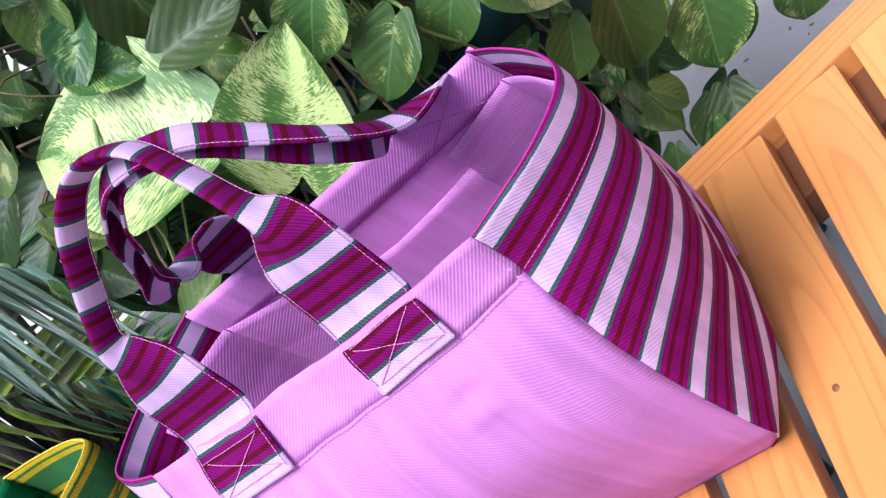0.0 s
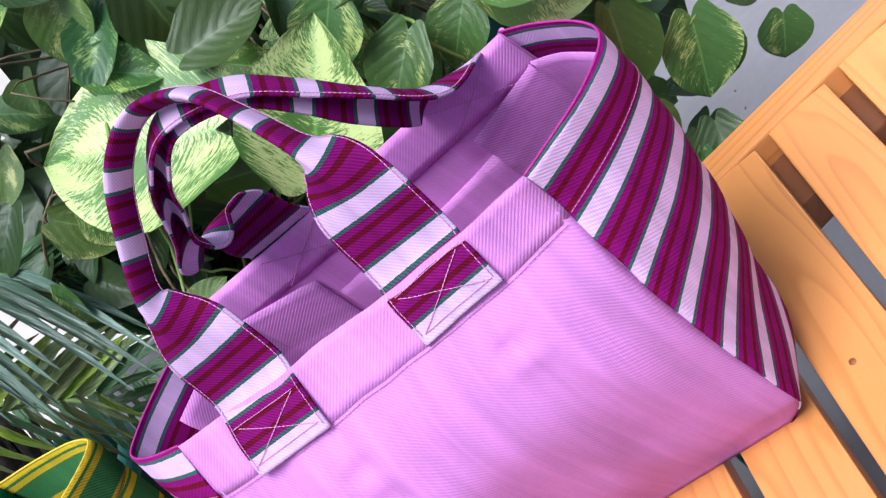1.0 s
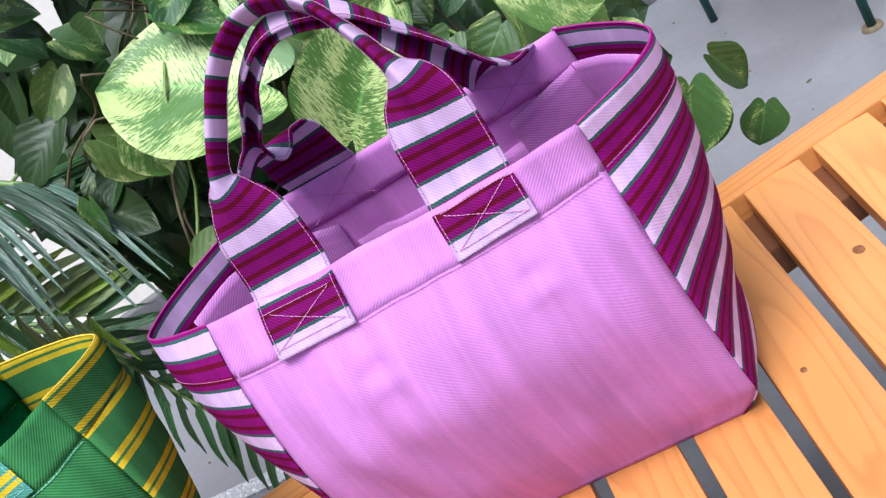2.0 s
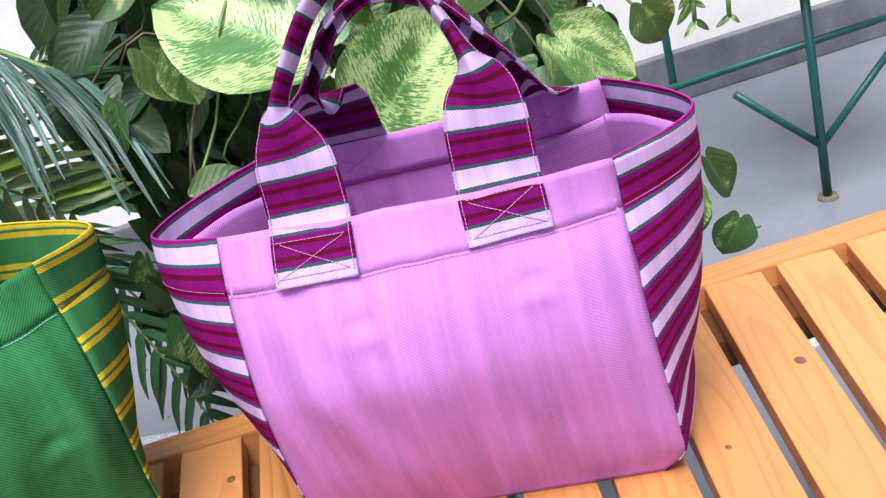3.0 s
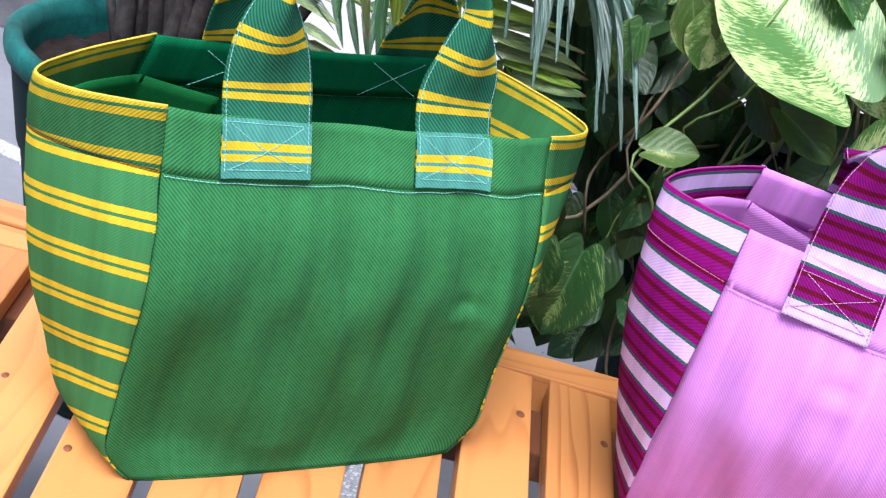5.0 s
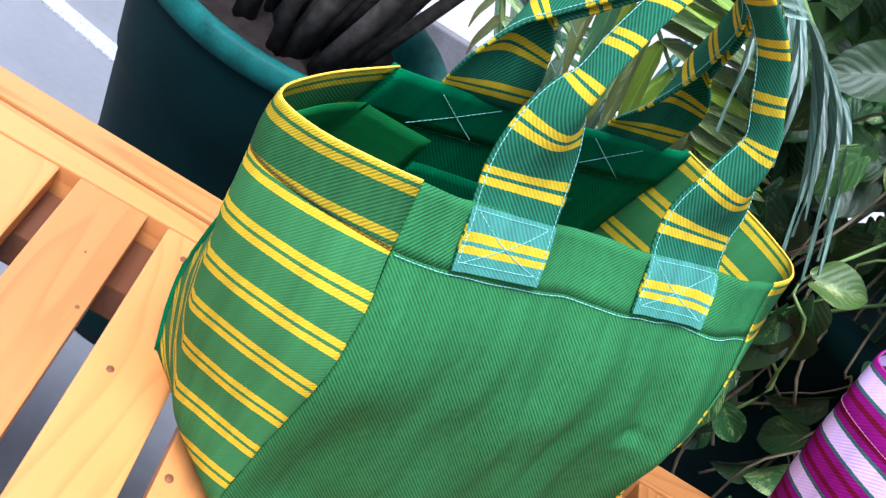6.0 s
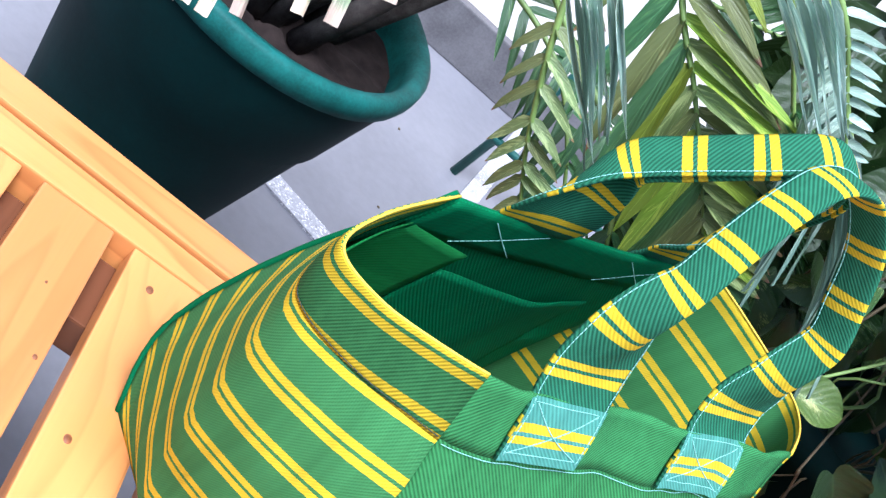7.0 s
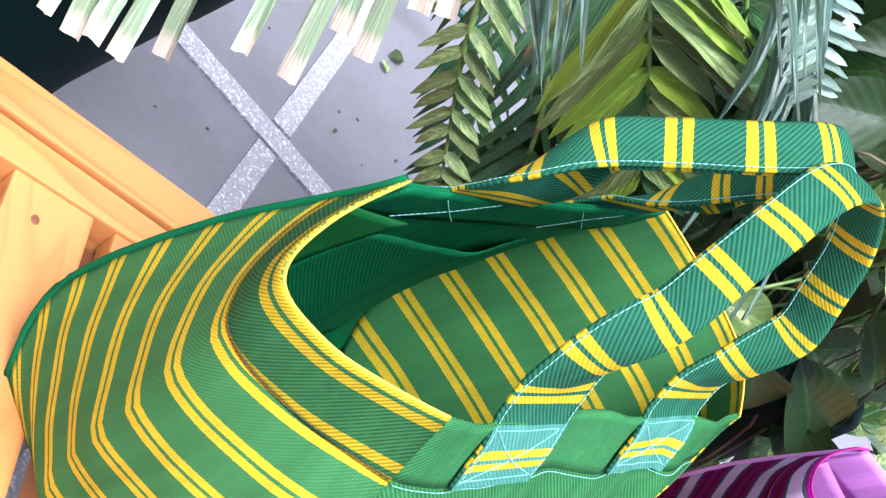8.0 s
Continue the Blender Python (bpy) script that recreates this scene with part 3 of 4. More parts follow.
        if deep["even"]:
            # one row of the path for each repeat
            known = [0.0] + [end + repeat * k for k in range(repeats + 1)] + [full]
            dist = [float(np.interp(i / (n - 1) * (len(rows) - 1), range(len(rows)), known)) for i in range(n)]
        rear = Vector(deep["rear"]) if is_front else Vector((deep["rear"][0], -deep["rear"][1], deep["rear"][2]))

        def along(i):
            i = min(max(i, 0.0), n - 1.0)
            k = min(int(i), n - 2)
            return pts[k] + (pts[k + 1] - pts[k]) * (i - k)

        def at(i, s, out=0.0):
            """A strap folded in two along its middle; the crease looks outwards and both edges lie behind it."""
            row = along(i)
            d = (Vector(along(i + 1)[:3]) - Vector(along(i - 1)[:3])).normalized()
            w = rear.cross(d).normalized()
            behind = d.cross(w)
            f = radians(max(0.0, min(88.0, row[3])))
            bent = math.sqrt(s * s + 0.015) - 0.1225
            half = 0.0295 * (1 - deep["narrow"] * math.sin(f))
            side = math.copysign(1.0, s) * abs(s) ** (1 - 0.25 * math.sin(f))
            curl = 0.0012 * math.sin(f) * math.sin(math.pi * abs(s))
            away = (-behind * math.cos(f) + w * math.copysign(1.0, s) * math.sin(f)).normalized()
            p = Vector(row[:3]) / 100 + w * (side * half * math.cos(f)) + behind * (bent * half * math.sin(f)) + away * (out + curl)
            # the sewn ends follow the panel
            if p.z < HIGH:
                lie = min(1.0, (HIGH - p.z) / 0.014)
                if is_front:
                    p.y += lie * min(0.0, front(min(1.0, p.x / WIDTH), p.z / HIGH).y - 0.0032 - out - p.y)
                else:
                    p.y += lie * max(0.0, back(min(1.0, (p.x - xl) / WIDTH), p.z / HIGH).y + 0.0035 + out - p.y)
            return p

        m = 14
        bm = grid(lambda a, b: at(b * (n - 1), 2 * a - 1), m, n - 1, lambda a, b: (a * 0.06, dist[round(b * (n - 1))] + strap_phase))
        h = part("handle", bm, strap_mat, bag)
        thicken(h, 0.0020, -1)
        # thin added sheets carry the sunlit colour of the sewn-down ends
        if deep["patch"]:
            for lo_, hi_ in ((0.0, 0.0345), (dist[-1] - 0.0345, dist[-1])):
                ia, ib = float(np.interp(lo_, dist, range(n))), float(np.interp(hi_, dist, range(n)))
                sheet = grid(lambda a, b: at(ia + (ib - ia) * b, (2 * a - 1) * 1.01, 0.0004), m, 14, lambda a, b: (a * 0.06, lo_ + (hi_ - lo_) * b + strap_phase))
                part("handle_end", sheet, deep["patch"], h, "sewn-down end in teal lightened for sunlight")
        for edge in (-0.93, 0.93):
            part("stitching", stitch_line([at(i, edge, 0.0006) for i in range(2, n - 2)], 0.0003, 0.003), stitch_mat, h)
        # box stitching with a cross at both ends
        for first in (True, False):
            ids = [i for i in range(n) if (dist[i] if first else dist[-1] - dist[i]) < 0.035]
            lo, hi = (ids[0], ids[-1]) if first else (ids[-1], ids[0])
            lo2 = lo + (3 if first else -3)
            c = lambda i, s: at(i, s, 0.0007)
            run = lambda i0, s0, i1, s1: [c(i0 + (i1 - i0) * k / 24, s0 + (s1 - s0) * k / 24) for k in range(25)]
            for r in (run(lo2, -0.9, lo2, 0.9), run(hi, -0.9, hi, 0.9), run(lo2, -0.85, hi, 0.85), run(lo2, 0.85, hi, -0.85)):
                part("stitching", stitch_line(r, 0.0003, 0.003), stitch_mat, h)
        return h

    handle(front_path, True)
    handle(back_path, False)
    return bag


def stitch_line(points, radius, length):
    """Short raised stitches with small gaps along a line."""
    pts = [Vector(p) for p in points]
    acc = [0.0]
    for a, b in zip(pts, pts[1:]):
        acc.append(acc[-1] + (b - a).length)
    total = acc[-1]
    bm = bmesh.new()
    n = max(1, int(total / length))
    xs = np.array([tuple(p) for p in pts])

    def at(d):
        return Vector([np.interp(d, acc, xs[:, k]) for k in range(3)])

    for k in range(n):
        a, b = at(k * length), at(k * length + length * 0.86)
        if (b - a).length > 1e-5:
            tube([a, a.lerp(b, 0.5) * 1.0, b], radius, 4, None, bm)
    return bm


# handle lines in centimetres: x, y, z of the crease and the fold in degrees
purple_front = [(6.8, 0, 23.6, 0), (6.8, 0, 25.6, 0), (6.8, 0.15, 27.7, 0), (6.75, 0.4, 31.2, 8), (6.5, 0.3, 33.6, 45), (6.5, 0.5, 35.6, 74), (8.0, 2.1, 38.6, 76), (10.2, 3.6, 41.5, 76),
                (13.4, 4.3, 43.0, 78), (16.4, 4.0, 42.0, 80), (18.4, 2.5, 39.4, 80), (20.0, 0.8, 36.2, 72), (20.5, 0.4, 34.2, 40), (20.3, 0.5, 31.8, 6), (20.2, 0.2, 27.8, 0), (20.3, 0, 25.6, 0), (20.4, 0, 23.7, 0)]
purple_back = [(7.9, 0, 23.6, 0), (7.9, 0, 26.8, 0), (7.9, 13.2, 29.0, 0), (7.7, 12.6, 31.2, 0), (7.2, 10.9, 32.5, 5), (6.8, 9.1, 33.0, 40), (7.5, 8.2, 34.8, 72), (8.9, 7.6, 36.9, 72), (10.6, 7.0, 39.3, 74), (13.8, 6.6, 41.2, 76),
               (17.6, 7.3, 39.9, 76), (19.9, 8.4, 36.7, 70), (21.5, 9.4, 33.6, 58), (22.9, 11.9, 30.0, 50), (23.5, 0, 27.1, 0), (23.5, 0, 23.6, 0)]
green_front = [(6.35, 0, 23.75, 0), (6.3, 0, 25.6, 0), (6.3, 0.35, 28.5, 2), (6.1, 0.1, 31.6, 34), (6.15, -0.1, 34.9, 76), (7.4, 0.9, 37.7, 80), (9.2, 2.1, 40.3, 82), (11.9, 3.3, 42.1, 82),
               (15.1, 3.4, 42.4, 82), (17.7, 2.3, 40.5, 82), (19.2, 1.1, 37.8, 80), (20.1, 0.0, 35.1, 74), (20.2, 0.1, 31.6, 34), (19.95, 0.65, 28.6, 2), (20.0, 0, 25.5, 0), (20.0, 0, 23.65, 0)]
green_back = [(8.8, 0, 23.2, 0), (8.7, 0, 25.6, 0), (8.5, 10.9, 28.2, 0), (7.9, 11.0, 31.4, 36), (7.85, 11.1, 34.7, 76), (9.45, 9.9, 37.5, 80), (11.1, 8.5, 40.2, 82), (13.2, 7.7, 42.2, 82),
              (15.8, 7.8, 42.2, 82), (18.3, 8.7, 40.2, 82), (19.7, 10.0, 37.6, 80), (20.6, 11.1, 35.1, 74), (22.0, 11.8, 31.8, 36), (22.9, 12.5, 28.6, 0), (23.0, 0, 25.6, 0), (23.0, 0, 23.2, 0)]
make_bag("tote_bag", "pink tote bag with magenta striped gussets and handles", (0.0440, -0.1843, TOP), math.atan2(-0.3017, 0.9534), pink_cloth, pink_inside_lit, pink_stripes, pink_strap, thread_pink,
         {"gusset": plain("rose_thread", (0.42, 0.10, 0.24), 0.7, 0.15, 200), "rim": plain("magenta_binding", (0.30, 0.01, 0.16), 0.8, 0.2, 300)}, {"left": 0.136, "right": 0.162, "back_x_left": 0.0, "back_x_right": 0.0, "wrinkle": 0.026, "sag": 0.003, "round": 0.022, "bow": 0.002, "foot_left": 0.0, "foot_right": 0.014, "toe": 0.0, "gussets": ((0.88, 0.28, 0.32, 0.006, 0.002, 1.02, 1.025), (0.86, 0.36, 0.48, 0.003, 0.005, 1.2, 1.05)), "heel": 0.009, "twist": 0.018, "strap": (12, 0.0405, 0.00625), "rear": (0.0, 0.82, -0.57), "even": False, "narrow": 0.24, "patch": None, "edge": 0.45, "hem": None, "flaps": (True, True), "flap": pink_flap, "dents": ((0.093, 0.205), (0.212, 0.208))}, 1, 0.0125 + 0.006, 0.0, purple_front, purple_back, (0.079, 0.235))
make_bag("tote_bag", "green tote bag with yellow striped gussets and handles", (-0.3390, -0.2531, TOP), math.atan2(0.4814, 0.8765), green_cloth, green_inside_shaded, green_stripes, green_strap, thread_mint,
         {"gusset": plain("dark_thread", (0.02, 0.035, 0.02), 0.8, 0.2, 200), "rim": plain("yellow_binding", (0.70, 0.45, 0.03), 0.8, 0.2, 300)}, {"left": 0.108, "right": 0.135, "back_x_left": 0.024, "back_x_right": 0.01, "wrinkle": 0.032, "sag": 0.004, "round": 0.022, "bow": 0.001, "foot_left": 0.0, "foot_right": 0.018, "toe": -0.040, "gussets": ((1.03, 0.38, 0.53, 0.011, 0.0035, 0.90, 1.025), (0.92, 0.36, 0.40, 0.012, 0.0035, 0.88, 0.80)), "heel": 0.0, "twist": 0.0, "strap": (13, 0.0325, 0.0185), "rear": (0.0, 0.93, -0.37), "even": True, "narrow": 0.08, "patch": green_strap_lit, "edge": 0.74, "hem": green_hem, "flaps": (True, False), "flap": green_flap, "dents": ((0.232, 0.153),)}, 2, 0.0118, 0.01985, green_front, green_back, (0.088, 0.230))

# ---- plants ----
def leaf_mesh(name, mat, wide, cup, curl, seed, n=10, m=6, heart=True, cut=False):
    """A leaf one unit long from its base at the origin along +y, normal +z."""
    bm = bmesh.new()
    uv = bm.loops.layers.uv.new("UVMap")
    r = random.Random(seed)
    ph = r.uniform(0, 6)

    def half(t):
        if heart:
            x = max(0.0, (t - 0.30) / 0.70)
            return wide * 0.53 * (min(1.0, (t + 0.16) / 0.42) ** 0.55) * (max(0.0, 1 - x * x) ** 0.72 * (1 - 0.25 * x**4) + 0.03 * x * (1 - x))
        if cut:
            return wide * 0.5 * min(1.0, (t + 0.03) / 0.3) ** 0.5
        return wide * 0.5 * min(1.0, (t + 0.02) / 0.12) ** 0.5 * max(0.0, 1 - t**3.2)

    rows = []
    for i in range(n + 1):
        t = i / n
        row = []
        for j in range(-m, m + 1):
            s = j / m
            w = max(half(t), 0.002)
            back = 0.15 * math.sin(math.pi * min(1.0, abs(s) * 0.97)) ** 0.8 * max(0, 1 - t * 2.6) if heart else 0.0
            x = s * w
            y = t - back
            z = cup * abs(s) ** 1.3 * w * 2 - curl * t * t + 0.02 * math.sin(ph + t * 7 + s * 3) * abs(s)
            row.append((bm.verts.new((x, y, z)), (s, t)))
        rows.append(row)
    for a, b in zip(rows, rows[1:]):
        for k in range(2 * m):
            quad = (a[k], a[k + 1], b[k + 1], b[k])
            f = bm.faces.new([q[0] for q in quad])
            for lp, q in zip(f.loops, quad):
                lp[uv].uv = q[1]
    me = bpy.data.meshes.new(name)
    bm.to_mesh(me)
    bm.free()
    me.polygons.foreach_set("use_smooth", [True] * len(me.polygons))
    me.materials.append(mat)
    return me


def leaf_pose(base, tip, normal):
    y = Vector(tip) - Vector(base)
    size = y.length
    y.normalize()
    z = Vector(normal) - y * y.dot(Vector(normal))
    z.normalize()
    x = y.cross(z)
    return Matrix.Translation(base) @ Matrix((x, y, z)).transposed().to_4x4() @ Matrix.Scale(size, 4)


POTHOS = [leaf_mesh("pothos_leaf", pothos_leaf, w, c, cu, s) for w, c, cu, s in ((0.78, 0.18, 0.10, 1), (0.70, 0.30, 0.18, 2), (0.85, 0.10, 0.22, 3), (0.74, 0.24, 0.05, 4))]
PALE = [leaf_mesh("pothos_leaf", pothos_pale, w, c, cu, s) for w, c, cu, s in ((0.86, 0.12, 0.08, 5), (0.78, 0.22, 0.15, 6))]
DEEP = [leaf_mesh("pothos_leaf", pothos_shaded, w, c, cu, s) for w, c, cu, s in ((0.72, 0.22, 0.16, 7), (0.66, 0.32, 0.25, 8), (0.80, 0.16, 0.30, 9))]
pothos = thing("pothos_plant", "trailing pothos with variegated heart-shaped leaves in a dark pot", "plant", pose(0.24, 0.27, 0))
PX = pothos.matrix_world.translation
rnd = random.Random(11)


def add_leaf(base, tip, normal, mesh, wide=1.0):
    ob = new("leaf", mesh)
    ob.parent = pothos
    ob.matrix_basis = Matrix.Translation(-PX) @ leaf_pose(base, tip, normal) @ Matrix.Diagonal((wide, 1, 1, 1))
    return ob


# the large leaves behind the pink bag
add_leaf((0.165, 0.060, 0.750), (0.040, 0.130, 0.820), (0.02, -0.67, 0.74), PALE[0], 1.05)
add_leaf((0.197, 0.012, 0.682), (0.277, -0.025, 0.775), (-0.1, -0.9, 0.45), PALE[1], 1.05)
add_leaf((0.158, 0.13, 0.895), (0.120, 0.13, 0.845), (0.4, -0.6, 0.7), PALE[1])
add_leaf((0.205, 0.13, 0.865), (0.189, 0.12, 0.775), (0.3, -0.6, 0.7), POTHOS[1], 1.1)
add_leaf((0.296, 0.10, 0.742), (0.242, 0.10, 0.700), (0.3, -0.7, 0.6), POTHOS[2])
add_leaf((0.320, 0.09, 0.680), (0.259, 0.09, 0.640), (0.3, -0.6, 0.7), POTHOS[0])
add_leaf((0.368, 0.10, 0.660), (0.318, 0.10, 0.625), (0.3, -0.6, 0.7), POTHOS[2])
add_leaf((0.405, 0.10, 0.565), (0.372, 0.10, 0.520), (0.3, -0.6, 0.7), POTHOS[3])
add_leaf((0.445, 0.09, 0.565), (0.414, 0.09, 0.485), (0.3, -0.6, 0.7), POTHOS[1])
add_leaf((0.492, 0.10, 0.500), (0.458, 0.09, 0.432), (0.3, -0.6, 0.7), POTHOS[0], 1.15)
add_leaf((0.408, 0.08, 0.475), (0.424, 0.08, 0.440), (0.3, -0.6, 0.7), PALE[1])
add_leaf((0.395, 0.11, 0.680), (0.448, 0.10, 0.576), (0.0, -0.6, 0.8), PALE[0])
add_leaf((0.336, 0.11, 0.742), (0.278, 0.11, 0.749), (0.2, -0.6, 0.8), POTHOS[2])
add_leaf((0.500, 0.10, 0.485), (0.465, 0.10, 0.430), (0.3, -0.6, 0.7), POTHOS[0], 1.1)
add_leaf((0.530, 0.12, 0.505), (0.552, 0.12, 0.452), (0.1, -0.7, 0.7), POTHOS[3])
add_leaf((0.557, 0.12, 0.425), (0.533, 0.12, 0.385), (0.2, -0.7, 0.7), POTHOS[2], 1.2)
add_leaf((0.047, 0.10, 0.775), (0.052, 0.10, 0.722), (0.0, -0.9, 0.4), PALE[0])
add_leaf((0.128, 0.08, 0.715), (0.186, 0.06, 0.690), (0.0, -0.8, 0.5), POTHOS[1])
add_leaf((0.193, 0.08, 0.800), (0.261, 0.08, 0.785), (0.0, -0.7, 0.6), POTHOS[3], 1.1)
add_leaf((0.020, 0.10, 0.785), (0.047, 0.10, 0.730), (0.0, -0.9, 0.4), PALE[1])
add_leaf((0.383, 0.06, 0.695), (0.450, 0.05, 0.640), (0.0, -0.8, 0.6), PALE[0])
add_leaf((0.483, 0.10, 0.690), (0.502, 0.10, 0.645), (-0.1, -0.9, 0.4), POTHOS[2], 1.2)
add_leaf((0.009, 0.08, 0.535), (-0.004, 0.07, 0.438), (-0.3, -0.9, 0.2), DEEP[0])
add_leaf((-0.028, 0.08, 0.535), (-0.020, 0.07, 0.478), (-0.3, -0.9, 0.3), DEEP[0])
add_leaf((-0.043, 0.08, 0.580), (-0.022, 0.08, 0.545), (-0.3, -0.9, 0.3), DEEP[0])
add_leaf((0.248, 0.10, 0.594), (0.163, 0.09, 0.645), (-0.6, -0.5, 0.6), DEEP[0])
add_leaf((-0.015, 0.08, 0.750), (-0.025, 0.08, 0.705), (-0.5, -0.6, 0.5), POTHOS[0])
add_leaf((0.026, 0.07, 0.649), (0.073, 0.07, 0.662), (-0.5, -0.6, 0.6), PALE[1])
add_leaf((0.127, 0.08, 0.610), (0.190, 0.08, 0.568), (-0.5, -0.6, 0.6), DEEP[2])


def crown_edge(z):
    """The leaves' mass: least and greatest x at a height."""
    lo = np.interp(z, [0.38, 0.45, 0.6, 0.75, 1.0], [0.02, -0.03, -0.05, -0.04, 0.0])
    hi = np.interp(z, [0.36, 0.45, 0.6, 0.75, 1.0], [0.46, 0.52, 0.50, 0.46, 0.42])
    return lo, hi


# small leaves, coloured dark for shade, that fill the gap between the bags
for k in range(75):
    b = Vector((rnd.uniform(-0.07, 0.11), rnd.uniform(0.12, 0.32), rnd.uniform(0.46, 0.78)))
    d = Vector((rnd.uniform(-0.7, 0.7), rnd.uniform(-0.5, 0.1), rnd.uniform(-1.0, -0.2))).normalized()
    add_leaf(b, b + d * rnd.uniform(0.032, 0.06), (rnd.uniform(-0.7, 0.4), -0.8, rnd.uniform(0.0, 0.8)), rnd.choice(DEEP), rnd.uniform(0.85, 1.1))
for k in range(300):
    z = rnd.uniform(0.36, 0.98)
    lo, hi = crown_edge(z)
    x = rnd.uniform(lo, hi)
    y = 0.11 + 0.28 * rnd.random() ** 1.1 + 0.05 * abs(x - 0.2)
    if z < 0.46:
        y = rnd.uniform(0.10, 0.3)
    near_gap = x < 0.16 and z < 0.72
    size = rnd.uniform(0.030, 0.058) if near_gap else rnd.uniform(0.032, 0.068)
    a = rnd.uniform(-math.pi, math.pi)
    d = Vector((math.sin(a) * 0.8, rnd.uniform(-0.7, 0.1), -0.35 - 0.5 * rnd.random() + 0.3 * math.cos(a)))
    d.normalize()
    b = Vector((x, y, z))
    add_leaf(b, b + d * size, (rnd.uniform(-0.6, 0.6), -0.7, rnd.uniform(0.1, 0.9)), rnd.choice(DEEP if near_gap or rnd.random() < 0.5 else POTHOS if rnd.random() < 0.8 else PALE), rnd.uniform(0.85, 1.1))
# deeper leaves that nobody could count
def join_leaves(name, meshes, count, seed, place, label):
    r = random.Random(seed)
    bm = bmesh.new()
    for k in range(count):
        b, size, d, nrm = place(r)
        part_bm = bmesh.new()
        part_bm.from_mesh(r.choice(meshes))
        part_bm.transform(Matrix.Translation(-PX) @ leaf_pose(b, b + d * size, nrm))
        me = bpy.data.meshes.new("tmp")
        part_bm.to_mesh(me)
        part_bm.free()
        bm.from_mesh(me)
        bpy.data.meshes.remove(me)
    ob = part(name, bm, pothos_shaded, pothos, label)
    return tagged(ob, kind="stuff")


def deep_place(r):
    z = r.uniform(0.34, 1.1)
    lo, hi = crown_edge(z)
    b = Vector((r.uniform(lo - 0.02, hi), r.uniform(0.26, 0.48), z))
    d = Vector((r.uniform(-0.8, 0.8), r.uniform(-0.7, 0.2), r.uniform(-0.9, 0.0))).normalized()
    return b, r.uniform(0.05, 0.10), d, (r.uniform(-0.6, 0.6), -0.7, r.uniform(0.0, 0.8))


LOW = [leaf_mesh("low_leaf", pothos_shaded, 0.75, 0.2, 0.12, 70, 5, 2)]
join_leaves("foliage", LOW, 330, 21, deep_place, "inner leaves with shade put into their colour")
for k in range(46):
    z0 = rnd.uniform(0.55, 0.9)
    lo, hi = crown_edge(z0)
    x0 = rnd.uniform(lo + 0.05, hi - 0.05)
    p = [(0.24 + (x0 - 0.24) * 0.5, 0.27, 0.6 + 0.3 * rnd.random()), (x0, rnd.uniform(0.1, 0.2), z0)]
    q = Vector(p[-1])
    for s in range(4):
        q = q + Vector((rnd.uniform(-0.05, 0.05), rnd.uniform(-0.03, 0.04), -rnd.uniform(0.02, 0.09)))
        p.append(tuple(q))
    pts = spline(p, 18)
    ob = part("vine", tube([Vector(v) - PX for v in pts], rnd.uniform(0.001, 0.002), 6), rnd.choice((stem_green, stem_brown, stem_brown)), pothos)
pot = lathe([(0.0001, 0.30), (0.115, 0.30), (0.15, 0.56), (0.16, 0.56), (0.16, 0.60), (0.15, 0.60), (0.145, 0.57), (0.0001, 0.57)])
part("pot", pot, pot_green, pothos)
for k in range(3):
    a = 2.1 * k + 0.5
    part("stand_leg", tube([(0.10 * math.cos(a), 0.10 * math.sin(a), 0.31), (0.19 * math.cos(a), 0.19 * math.sin(a), 0.0)], 0.007, 8), iron, pothos)


def frond(plant, rachis, leaflet, count, length, mats, droop, spread, face, seed, wide=0.012, start=0.12):
    """A feather-shaped palm leaf: rachis through the points, leaflets in two rows."""
    r = random.Random(seed)
    o = plant.matrix_world.translation
    pts = [Vector(p) for p in spline(rachis, 40)]
    fr = part("frond", tube([p - o for p in pts], 0.003, 6, lambda t: 1.15 - 0.85 * t), stem_green, plant)
    f = Vector(face).normalized()
    for k in range(count):
        t = start + (1 - start) * k / max(1, count - 1)
        i = min(int(t * 39), 38)
        p, d = pts[i], (pts[i + 1] - pts[i]).normalized()
        side = d.cross(f).normalized()
        for sg in (-1, 1):
            ll = length * (0.55 + 0.6 * math.sin(math.pi * min(1, 0.15 + 0.8 * t))) * r.uniform(0.88, 1.1)
            way = (side * sg * spread + d * (1.1 - spread * 0.5) + Vector((0, 0, -droop)) * r.uniform(0.8, 1.2)).normalized()
            nrm = f + side * sg * 0.35 + Vector((r.uniform(-0.2, 0.2), r.uniform(-0.2, 0.2), r.uniform(-0.2, 0.2)))
            ob = new("leaflet", r.choice(mats))
            ob.parent = fr
            ob.matrix_basis = Matrix.Translation(-o) @ leaf_pose(p, p + way * ll, nrm) @ Matrix.Diagonal((wide / ll / 0.08, 1, 1, 1))
    return fr


def blades(mat, seed, curl=0.10):
    return [leaf_mesh("leaflet", mat, 0.08, 0.5, curl + 0.06 * k, seed + k, 8, 2, False) for k in range(3)]


DARK, SUNLIT, BLUE, OLIVE = blades(palm_leaf, 20), blades(palm_sunlit, 30), blades(palm_blue, 40, 0.06), blades(palm_olive, 50, 0.05)
palm = thing("potted_palm", "palm with feathery fronds in a dark green plastic pot", "plant", pose(-0.447, 0.44, 0))
body = lathe([(0.0001, 0.002), (0.100, 0.002), (0.105, 0.02), (0.121, 0.17), (0.152, 0.338), (0.157, 0.345), (0.176, 0.445)])
part("pot", body, pot_green, palm)
